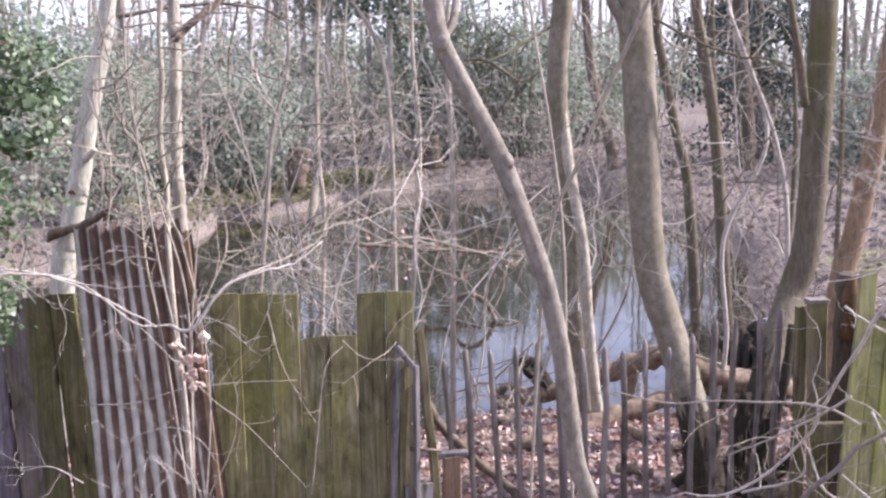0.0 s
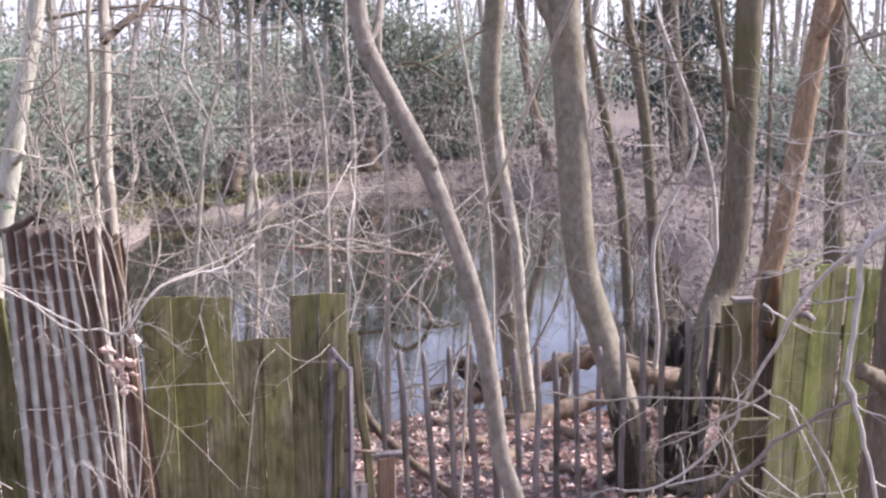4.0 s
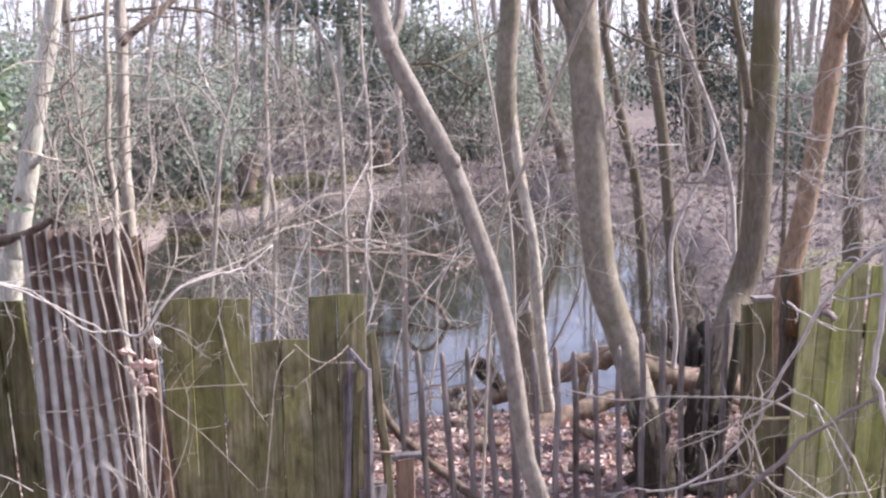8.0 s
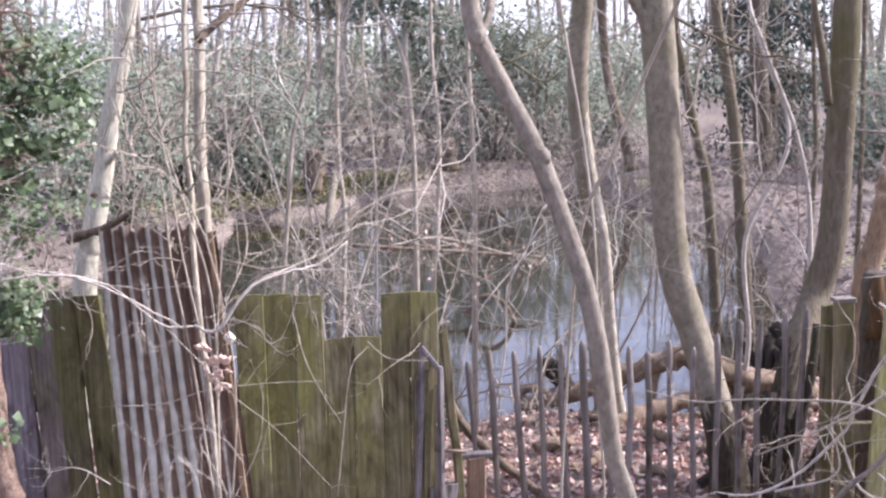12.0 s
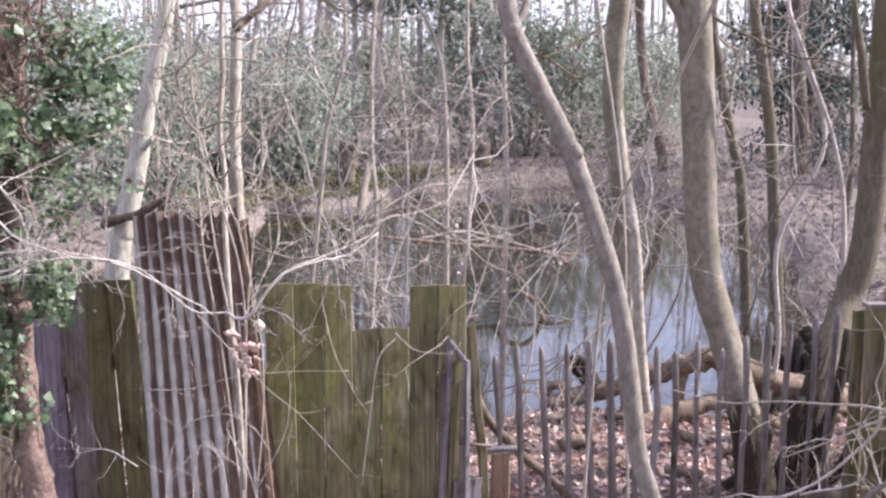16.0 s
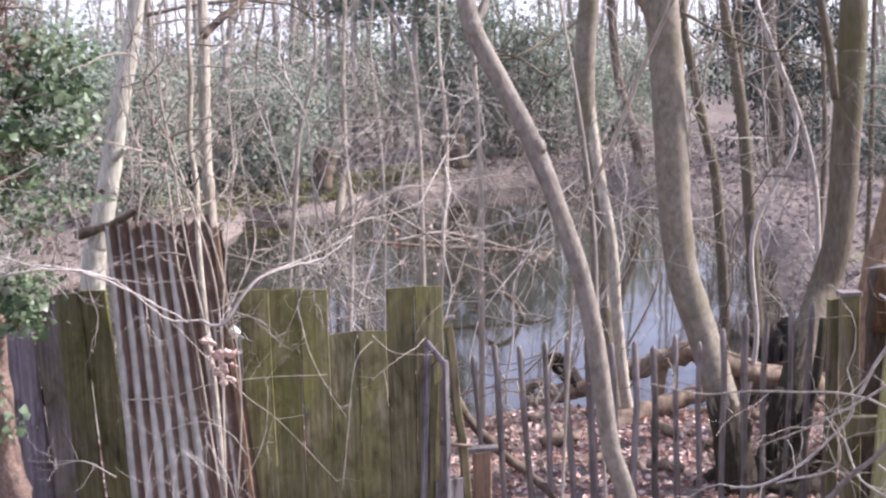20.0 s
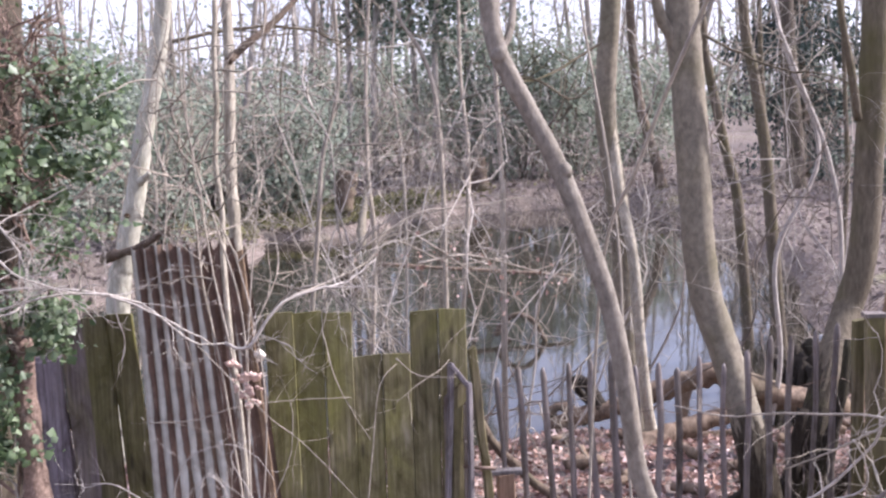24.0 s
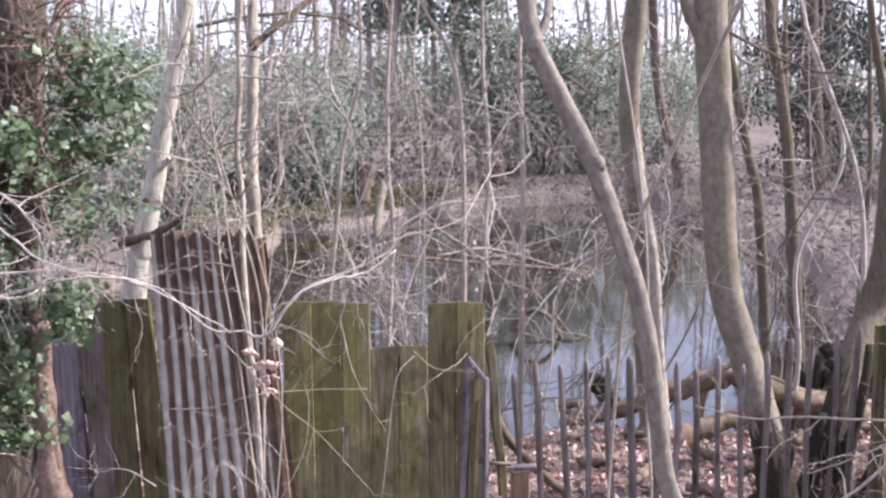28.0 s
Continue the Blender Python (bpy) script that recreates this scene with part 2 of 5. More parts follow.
    m.bump(m.noise(40, v, 5, 0.7), 0.3, 0.003)
    return m.done(col)


IRON = iron_mat("rusty_corrugated_iron", 0.28)
IRON_DARK = iron_mat("dark_rusty_iron", -0.06)
WIRE = Nodes("rusty_wire", 0.6, 0.4, 0.6).done((0.12, 0.085, 0.065))


def litter_mat():
    m = Nodes("leaf_litter", 0.9, 0.15)
    v = m.coord()
    vor = m.node("ShaderNodeTexVoronoi", Scale=13.0, Vector=v)
    vor.inputs["Randomness"].default_value = 1.0
    leaf = m.ramp(m.math("FRACT", m.math("MULTIPLY", vor.outputs["Distance"], 7.3), 0), (0.0, (0.08, 0.058, 0.05)), (0.5, (0.17, 0.135, 0.112)), (1.0, (0.29, 0.245, 0.205)))
    col = m.mix(m.ramp(m.noise(0.35, v, 6, 0.6), (0.40, (0, 0, 0)), (0.62, (0.6,) * 3)), leaf, (0.125, 0.104, 0.09))
    col = m.mix(m.ramp(m.noise(0.22, m.coord((1, 1, 1)), 5, 0.7, 1.0), (0.58, (0, 0, 0)), (0.70, (0.75,) * 3)), col, (0.17, 0.18, 0.075))
    m.bump(m.math("ADD", vor.outputs["Distance"], m.noise(6, v, 6, 0.7)), 0.8, 0.05)
    return m.done(col)


LITTER = litter_mat()


def water_mat():
    m = Nodes("pond_water", 0.03, 0.5)
    v = m.coord()
    m.bsdf.inputs["IOR"].default_value = 1.42
    col = m.ramp(m.noise(0.4, v, 5, 0.6), (0.35, (0.018, 0.016, 0.011)), (0.7, (0.034, 0.029, 0.02)))
    scum = m.ramp(m.noise(1.1, m.coord((1, 0.5, 1)), 7, 0.75, 0.8), (0.58, (0, 0, 0)), (0.78, (0.35,) * 3))
    col = m.mix(scum, col, (0.10, 0.085, 0.062))
    m.bump(m.math("ADD", m.noise(2.0, v, 3), m.math("MULTIPLY", m.noise(9, m.coord((1, 1.4, 1)), 3), 0.2)), 0.06, 0.03)
    return m.done(col)


WATER = water_mat()
FUNGUS = Nodes("bracket_fungus", 0.7, 0.3)
FUNGUS = FUNGUS.done(FUNGUS.ramp(FUNGUS.noise(30, FUNGUS.coord(), 4), (0.3, (0.42, 0.27, 0.21)), (0.7, (0.72, 0.56, 0.47))))
SHELL = Nodes("cut_wood_pale", 0.7, 0.3)
SHELL = SHELL.done(SHELL.ramp(SHELL.noise(25, SHELL.coord(), 4), (0.3, (0.5, 0.42, 0.32)), (0.7, (0.8, 0.74, 0.64))))
ROT = Nodes("rotten_orange_wood", 0.9, 0.15)
ROT = ROT.done(ROT.ramp(ROT.noise(16, ROT.coord((1, 1, 0.3)), 6, 0.7), (0.3, (0.04, 0.025, 0.014)), (0.55, (0.10, 0.058, 0.028)), (0.75, (0.19, 0.115, 0.055))))
BRICKISH = Nodes("far_red_earth", 0.9, 0.1)
BRICKISH = BRICKISH.done(BRICKISH.ramp(BRICKISH.noise(5, BRICKISH.coord(), 5), (0.3, (0.26, 0.13, 0.09)), (0.7, (0.45, 0.27, 0.21))))


# ---- mesh helpers ----
class Mesh:
    def __init__(self):
        self.v, self.f, self.n = [], [], 0

    def add(self, verts, faces):
        self.v.append(np.asarray(verts, float).reshape(-1, 3))
        self.f.extend(tuple(i + self.n for i in f) for f in faces)
        self.n += len(self.v[-1])


ORIGIN = {}


def thing(name, at, label, category, group="", kind=""):
    ob = new(name)
    ob.empty_display_size = 0.1
    ob.location = at
    ORIGIN[ob.name] = np.array(at, float)
    return tagged(ob, label, category, group, kind)


def part(name, m, material, parent=None, label="", smooth=True):
    """Links a Mesh as ONE mesh object under a thing or under a part."""
    o = ORIGIN[parent.name] if parent else np.zeros(3)
    data = bpy.data.meshes.new(name)
    v = np.concatenate(m.v) - o
    data.from_pydata(v, [], m.f)
    if smooth and name not in ("board", "rail", "post", "stile", "brace", "pole", "cap", "strip"):
        data.polygons.foreach_set("use_smooth", np.ones(len(data.polygons), bool))
    data.materials.append(material)
    data.update()
    ob = new(name, data)
    if parent:
        ob.parent = parent
    if name in ("twig_spray", "leaf_mass", "crown"):
        ob["kind"] = "stuff"
    ORIGIN[ob.name] = o
    return tagged(ob, label)


def curve_through(pts, steps=5):
    """A smooth line through the points, with the values in further columns carried along."""
    p = np.asarray(pts, float)
    if len(p) < 3:
        return np.concatenate([p[0] + (p[-1] - p[0]) * u for u in np.linspace(0, 1, steps + 1)]).reshape(steps + 1, -1)
    q = np.vstack([2 * p[0] - p[1], p, 2 * p[-1] - p[-2]])
    out = []
    for i in range(1, len(q) - 2):
        a, b, c, d = q[i - 1:i + 3]
        for u in np.arange(steps) / steps:
            out.append(0.5 * (2 * b + (c - a) * u + (2 * a - 5 * b + 4 * c - d) * u * u + (3 * b - a - 3 * c + d) * u ** 3))
    return np.array(out + [p[-1]])


def tube(m, pts, radii, sides=8, rough=0.0, cap=True, ridges=0.0):
    """A tapered limb along the points, with an uneven surface; ridges: furrows that run along it."""
    p, r = np.asarray(pts, float), np.asarray(radii, float)
    k = len(p)
    t = np.gradient(p, axis=0)
    t /= np.linalg.norm(t, axis=1)[:, None] + 1e-9
    ref = np.array((1.0, 0.13, 0.07)) if abs(t[0][0]) < 0.8 else np.array((0.1, 1.0, 0.05))
    u = np.cross(t, ref)
    u /= np.linalg.norm(u, axis=1)[:, None] + 1e-9
    w = np.cross(t, u)
    a = np.linspace(0, 2 * np.pi, sides, endpoint=False)
    rr = r[:, None] * np.ones(sides)
    if rough:
        lumps = rng.normal(0, 1, (k, sides))
        lumps = (lumps + np.roll(lumps, 1, 1) + np.roll(lumps, 1, 0)) / 1.7
        rr = rr * (1 + rough * lumps)
    if ridges:
        furrow = np.cumsum(rng.normal(0, 0.35, (k, sides)), 0) + rng.normal(0, 1.4, sides)
        rr = rr * (1 + ridges * np.sin(furrow * 1.6))
    ring = p[:, None, :] + rr[..., None] * (np.cos(a)[None, :, None] * u[:, None, :] + np.sin(a)[None, :, None] * w[:, None, :])
    faces = []
    for i in range(k - 1):
        for j in range(sides):
            jj = (j + 1) % sides
            faces.append((i * sides + j, i * sides + jj, (i + 1) * sides + jj, (i + 1) * sides + j))
    if cap:
        faces.append(tuple(range(sides - 1, -1, -1)))
        faces.append(tuple((k - 1) * sides + j for j in range(sides)))
    m.add(ring.reshape(-1, 3), faces)


def limb(m, pts, r0, r1, sides=8, steps=5, rough=0.04):
    c = curve_through(pts, steps)
    tube(m, c, np.linspace(r0, r1, len(c)), sides, rough)
    return c


def wander(start, way, length, segs, jitter, lift=0.0):
    """A crooked line from start."""
    p, d = [np.asarray(start, float)], np.asarray(way, float) / (np.linalg.norm(way) + 1e-9)
    for _ in range(segs):
        d = d + rng.normal(0, jitter, 3) + np.array((0, 0, lift))
        d /= np.linalg.norm(d) + 1e-9
        p.append(p[-1] + d * length / segs)
    return np.array(p)


def sprout(m, line, radius, count, length, depth=1, spread=0.9, lift=0.05, sides=4, jitter=0.22, first=0.2, last=1.0, keep=0.65):
    """Twigs that leave a line, and twigs on those."""
    line = np.asarray(line, float)
    for _ in range(count):
        s = rng.uniform(first, last) * (len(line) - 1)
        i = min(int(s), len(line) - 2)
        at = line[i] + (line[i + 1] - line[i]) * (s - i)
        along = line[i + 1] - line[i]
        along /= np.linalg.norm(along) + 1e-9
        way = along * (1 - spread * 0.4) + rng.normal(0, spread, 3)
        n = length * rng.uniform(0.45, 1.15)
        q = wander(at, way, n, 5, jitter, lift)
        r = radius * rng.uniform(0.55, 1.0)
        tube(m, q, np.linspace(r, r * 0.35, len(q)), sides, cap=False)
        if depth > 1:
            sprout(m, q, r * keep, max(2, int(count * 0.35) if count < 12 else 4), n * 0.5, depth - 1, spread, lift, 3, jitter, 0.25, 1.0, keep)


def leaves(m, at, size, ways=None, fold=0.25, wide=0.55, face=None):
    """Folded four-cornered leaves at the places given; ways: where they point; face: which way their upper sides turn."""
    at = np.asarray(at, float)
    n = len(at)
    if face is not None:
        turn = np.asarray(face, float) + rng.normal(0, 0.55, (n, 3))
        ways = np.cross(turn, rng.normal(0, 1, (n, 3)))
        ways /= np.linalg.norm(ways, axis=1)[:, None] + 1e-9
    d = rng.normal(0, 1, (n, 3)) if ways is None else np.asarray(ways) + rng.normal(0, 0.45 if face is None else 0.02, (n, 3))
    d /= np.linalg.norm(d, axis=1)[:, None]
    s = np.cross(d, rng.normal(0, 1, (n, 3)) if face is None else turn)
    s /= np.linalg.norm(s, axis=1)[:, None] + 1e-9
    up = np.cross(d, s)
    z = (size * rng.uniform(0.6, 1.3, n))[:, None]
    mid = at + d * z * 0.45
    v = np.stack([at, mid + s * z * wide + up * z * fold, at + d * z, mid - s * z * wide + up * z * fold], 1)
    k = np.arange(n) * 4
    m.add(v.reshape(-1, 3), [f for i in k.tolist() for f in ((i, i + 1, i + 2), (i, i + 2, i + 3))])


def box(m, a, b, width, thick, across=(1, 0, 0), steps=1, wobble=0.0, top_cut=0.0):
    """A plank from the foot a to the head b: width along across, thick at right angles; top_cut slants the head."""
    a, b, x = np.asarray(a, float), np.asarray(b, float), np.asarray(across, float)
    d = (b - a) / np.linalg.norm(b - a)
    x = x - d * x.dot(d)
    x /= np.linalg.norm(x)
    y = np.cross(d, x)
    e = min(0.005, thick * 0.25)
    prof = [(-width / 2 + e, -thick / 2), (width / 2 - e, -thick / 2), (width / 2, -thick / 2 + e), (width / 2, thick / 2 - e),
            (width / 2 - e, thick / 2), (-width / 2 + e, thick / 2), (-width / 2, thick / 2 - e), (-width / 2, -thick / 2 + e)]
    v, faces, k = [], [], len(prof)
    for i in range(steps + 1):
        u = i / steps
        shift = rng.normal(0, wobble, 2) if wobble else (0, 0)
        for px, py in prof:
            tip = top_cut * (px / width) if i == steps else 0
            v.append(a + (b - a) * u + x * (px + shift[0]) + y * (py + shift[1]) + d * tip)
    for i in range(steps):
        for j in range(k):
            faces.append((i * k + j, i * k + (j + 1) % k, (i + 1) * k + (j + 1) % k, (i + 1) * k + j))
    faces += [tuple(range(k - 1, -1, -1)), tuple(steps * k + j for j in range(k))]
    m.add(v, faces)


def blob(m, at, size, rough=0.2, rings=7, sides=10):
    """An uneven lump."""
    v, faces = [], []
    for i in range(rings + 1):
        th = math.pi * i / rings
        for j in range(sides):
            ph = 2 * math.pi * j / sides
            n = np.array((math.sin(th) * math.cos(ph), math.sin(th) * math.sin(ph), math.cos(th)))
            k = 1 + rough * noise.noise(Vector(n * 1.7 + np.asarray(at) * 3.1))
            v.append(np.asarray(at) + n * np.asarray(size) * k)
    for i in range(rings):
        for j in range(sides):
            faces.append((i * sides + j, (i + 1) * sides + j, (i + 1) * sides + (j + 1) % sides, i * sides + (j + 1) % sides))
    m.add(v, faces)


def lerp(a, b, u):
    return np.asarray(a, float) + (np.asarray(b, float) - np.asarray(a, float)) * u


# ---- ground and pond ----
WATER_Z = -0.17


def soft_step(a, b, x):
    u = np.clip((x - a) / (b - a), 0, 1)
    return u * u * (3 - 2 * u)


def shore(x, y):
    """Metres from the water's edge, over land: plus."""
    near = 9.1 + 0.25 * np.sin(x * 1.3) + 0.15 * np.sin(x * 3.1 + 1) - y
    far = y - (23.0 + 6.5 * soft_step(-5.0, -1.5, x) + 0.5 * np.sin(x * 0.9))
    right = x - (2.1 + 0.35 * np.sin(y * 0.8) + 1.5 * soft_step(10.2, 13, y) - 1.2 * soft_step(20, 27, y))
    left = -5.6 + 0.4 * np.sin(y * 0.7) - 4.0 * soft_step(17, 10, y) - x
    return np.maximum.reduce([near, far, right, left])


def ground_z(x, y):
    x, y = np.asarray(x, float), np.asarray(y, float)
    d = shore(x, y)
    land = WATER_Z + 0.17 * soft_step(-0.1, 0.9, d) + np.clip(d, -1.2, 0) * 0.5
    land = land + 0.95 * soft_step(5.2, 1.2, y) + np.where(d > 0, 0.022, 0) * np.clip(y - 13, 0, 60)
    land = land + 0.25 * soft_step(2.0, 6.0, x) * soft_step(10, 14, y)
    bumps = 0.03 * np.sin(x * 2.3 + np.sin(y * 1.7)) * np.sin(y * 2.1) + 0.05 * np.sin(x * 0.6 + 1) * np.sin(y * 0.5)
    land = land - 0.24 * soft_step(-2.8, -3.5, x) * soft_step(8.0, 7.0, y) * soft_step(3.5, 5.0, y)
    return land + bumps * soft_step(0, 1.5, d)


def on_ground(x, y, sink=0.03):
    return (x, y, float(ground_z(x, y)) - sink)


m = Mesh()
xs = np.concatenate([np.linspace(-600, -40, 15), np.linspace(-34, -12, 23), np.linspace(-11.8, 11.8, 140), np.linspace(12, 34, 23), np.linspace(40, 600, 15)])
ys = np.concatenate([np.linspace(-300, -12, 8), np.linspace(-8, 4, 13), np.linspace(4.3, 18, 96), np.linspace(18.3, 40, 60), np.linspace(42, 90, 25), np.linspace(110, 900, 12)])
gx, gy = np.meshgrid(xs, ys)
gz = ground_z(gx, gy)
nx = len(xs)
m.add(np.stack([gx, gy, gz], -1).reshape(-1, 3), [(j * nx + i, j * nx + i + 1, (j + 1) * nx + i + 1, (j + 1) * nx + i) for j in range(len(ys) - 1) for i in range(nx - 1)])
tagged(part("ground", m, LITTER), "woodland floor of dry brown leaf litter and moss", "ground", kind="structure")
m = Mesh()
m.add([(-18, 7.5, WATER_Z), (6, 7.5, WATER_Z), (6, 34, WATER_Z), (-18, 34, WATER_Z)], [(0, 1, 2, 3)])
tagged(part("water", m, WATER, smooth=False), "still dark pond water reflecting bare trees", "pond", kind="structure")


# ---- fences ----
def board_fence(name, label, tops, feet, widths, cuts, material, dark_rail=True, group="old board fence"):
    """Upright boards from feet to tops, with two rails behind."""
    root = thing(name, lerp(feet[0], feet[-1], 0.5), label, "fence", group)
    along = np.asarray(tops[-1], float) - np.asarray(tops[0], float)
    along[2] = 0
    along /= np.linalg.norm(along)
    back = np.array((-along[1], along[0], 0))
    if back[1] < 0:
        back = -back
    for i, (t, f, w, c) in enumerate(zip(tops, feet, widths, cuts)):
        mm = Mesh()
        off = back * (0.010 * (i % 2))
        box(mm, np.asarray(f, float) + off, np.asarray(t, float) + off, w, 0.018, along, 6, 0.0015, c)
        part("board", mm, material[i % len(material)] if isinstance(material, list) else material, root)
    if dark_rail:
        for u in (0.28, 0.80):
            mm = Mesh()
            box(mm, lerp(feet[0], tops[0], u) + back * 0.05, lerp(feet[-1], tops[-1], u) + back * 0.05, 0.08, 0.04, (0, 0, 1), 3, 0.003)
            part("rail", mm, BOARD_DARK, root)
    return root


# the middle panel: seven boards, two of them shorter
A_TOP, B_TOP = (-1.38, 5.75, 1.50), (-0.49, 5.98, 1.46)
A_FOOT, B_FOOT = (-1.35, 5.70, -0.10), (-0.49, 5.93, -0.11)
us = [0.0, 0.163, 0.326, 0.49, 0.655, 0.82, 0.985]
drop = [0.0, 0.0, 0.004, 0.235, 0.225, 0.0, -0.008]
tops, feet = [lerp(A_TOP, B_TOP, u) - np.array((0, 0, d)) for u, d in zip(us, drop)], [lerp(A_FOOT, B_FOOT, u) for u in us]
board_fence("board_fence", "mossy green board fence with a notch in its top", tops, feet, [0.1475] * 7, [0.0, 0.006, -0.006, 0.012, -0.008, 0.006, -0.01], BOARD_GREEN)

# a weathered grey gate leaf with a pointed top beside it
root = thing("old_gate", (-0.45, 5.92, -0.01), "weathered grey gate remnant with a braced pointed top", "gate")
m = Mesh()
box(m, (-0.57, 5.92, -0.00), (-0.51, 5.91, 1.18), 0.030, 0.03, (1, 0.6, 0), 5, 0.002, 0.02)
part("stile", m, BOARD_GREY, root)
m = Mesh()
box(m, (-0.42, 5.93, -0.01), (-0.42, 5.92, 1.08), 0.027, 0.03, (1, 0.6, 0), 5, 0.002)
part("stile", m, BOARD_GREY, root)
m = Mesh()
box(m, (-0.52, 5.90, 1.19), (-0.42, 5.92, 1.06), 0.028, 0.03, (0, 0, 1), 3, 0.002)
part("brace", m, BOARD_GREY, root)
m = Mesh()
box(m, (-0.49, 5.95, -0.02), (-0.47, 5.94, 1.07), 0.085, 0.015, (1, 0.6, 0), 5, 0.002, 0.05)
part("board", m, BOARD_DARK, root)
m = Mesh()
box(m, (-0.46, 5.92, 0.63), (-0.29, 5.94, 0.61), 0.018, 0.018, (0, 0, 1), 2, 0.001)
part("hinge_strap", m, WIRE, root)
for x, top in ((-0.545, 1.02), (-0.445, 0.98)):
    # thin weathered slats between the stiles
    m = Mesh()
    box(m, (x, 5.935, -0.02), (x + 0.01, 5.93, top), 0.042, 0.012, (1, 0.6, 0), 5, 0.002, 0.03)
    part("board", m, BOARD_STAIN, root)
m = Mesh()
box(m, (-0.42, 5.95, -0.02), (-0.415, 5.95, 0.42), 0.16, 0.014, (1, 0.5, 0), 4, 0.002, 0.0)
part("board", m, BOARD_GREY, root, "low grey board nailed over the gap")
root = thing("gate_post", (-0.32, 6.22, -0.14), "slim leaning gate post stained green", "post")
m = Mesh()
box(m, (-0.30, 6.22, -0.14), (-0.42, 6.20, 1.21), 0.045, 0.05, (1, 0.3, 0), 6, 0.004, 0.02)
part("post", m, BOARD_DARK, root)
m = Mesh()
box(m, (-0.48, 6.18, 1.25), (-0.38, 6.20, 1.26), 0.016, 0.016, (0, 0, 1), 2, 0.001)
part("peg", m, PALING, root)
root = thing("stump_post", (-0.26, 6.30, -0.17), "short reddish brown wooden post", "post")
m = Mesh()
box(m, (-0.25, 6.30, -0.17), (-0.25, 6.30, 0.47), 0.095, 0.09, (1, 0.2, 0), 4, 0.003, 0.01)
part("post", m, POST_BROWN, root)
m = Mesh()
box(m, (-0.34, 6.28, 0.48), (-0.16, 6.30, 0.48), 0.03, 0.06, (0, 0, 1), 2, 0.002)
part("cap", m, BOARD_GREY, root)

# the boards left of the iron sheets
L_TOP, R_TOP = (-2.62, 5.75, 1.46), (-2.14, 5.55, 1.54)
L_FOOT, R_FOOT = (-2.52, 5.70, -0.52), (-1.99, 5.50, -0.35)
us = [0.0, 0.36, 0.66, 0.98]
drop = [0.20, 0.0, 0.0, 0.0]
tops, feet = [lerp(L_TOP, R_TOP, u) - np.array((0, 0, d)) for u, d in zip(us, drop)], [lerp(L_FOOT, R_FOOT, u) for u in us]
board_fence("board_fence", "dark mossy upright fence boards beside rusty iron sheets", tops, feet, [0.20, 0.185, 0.172, 0.168], [0.02, 0.0, 0.01, 0.0], [BOARD_PURPLE, BOARD_STAIN, BOARD_GREEN, BOARD_GREEN])
# purple-grey boards standing lower, behind the ivy tree
tops = [lerp((-3.01, 5.95, 1.25), (-2.49, 5.78, 1.28), u) for u in (0, 0.33, 0.66, 1.0)]
feet = [lerp((-2.85, 5.90, -0.59), (-2.34, 5.74, -0.45), u) for u in (0, 0.33, 0.66, 1.0)]
board_fence("board_fence", "weathered purple-grey fence boards behind an ivy trunk", tops, feet, [0.18] * 4, [0.03, -0.02, 0.02, 0.0], BOARD_PURPLE)
# the far fence at the side, its boards coloured dark for the ivy's shade
tops = [lerp((-5.43, 6.60, 1.08), (-3.48, 6.30, 1.20), u) for u in np.linspace(0, 1, 10)]
feet = [lerp((-5.19, 6.60, -0.58), (-3.36, 6.30, -0.36), u) for u in np.linspace(0, 1, 10)]
board_fence("board_fence", "green side fence of narrow boards, dark with painted shade", tops, feet, [0.20] * 10, [0.0, 0.01] * 5, BOARD_SHADED)
root = thing("leaning_pole", (-3.68, 6.10, -0.22), "pale grey square pole leaning against a dark fence", "pole")
m = Mesh()
box(m, (-3.65, 6.10, -0.25), (-4.00, 6.25, 1.34), 0.085, 0.05, (1, 0, 0), 6, 0.003, 0.02)
part("pole", m, POLE_GREY, root)


def iron_sheet(foot_a, foot_b, top_a, top_b, waves, label, material):
    """Corrugated iron between two lower and two upper corners, with a torn upper edge."""
    root = thing("iron_sheet", foot_a, label, "iron sheet", "rusty iron sheets")
    mm = Mesh()
    nu, nv = waves * 8, 26
    fa, fb, ta, tb = (np.asarray(p, float) for p in (foot_a, foot_b, top_a, top_b))
    side = np.cross(fb - fa, ta - fa)
    side /= np.linalg.norm(side)
    v = []
    tear = [rng.choice((0.0, 0.01, 0.02, 0.045), p=(0.4, 0.25, 0.2, 0.15)) for _ in range(2 * waves + 2)]
    for j in range(nv + 1):
        for i in range(nu + 1):
            u = i / nu
            low, high = lerp(fa, fb, u), lerp(ta, tb, u)
            w = j / nv * (1 - tear[(i + 2) // 4] * (0.8 + 0.2 * math.cos(i * 0.7)))
            v.append(lerp(low, high, w) + side * 0.011 * math.sin(2 * math.pi * waves * u) + side * 0.012 * math.sin(5 * w + 3 * u))
    front = [(j * (nu + 1) + i, j * (nu + 1) + i + 1, (j + 1) * (nu + 1) + i + 1, (j + 1) * (nu + 1) + i) for j in range(nv) for i in range(nu)]
    k = len(v)
    v += [p - side * 0.0012 for p in v]
    mm.add(v, front + [tuple(k + i for i in reversed(f)) for f in front])
    sheet = part("sheet", mm, material, root)
    uv = sheet.data.uv_layers.new(name="UVMap")
    for loop in sheet.data.loops:
        i = loop.vertex_index % ((nu + 1) * (nv + 1))
        uv.data[loop.index].uv = ((i % (nu + 1)) / 8 - 0.25, i // (nu + 1) / nv)
    return root


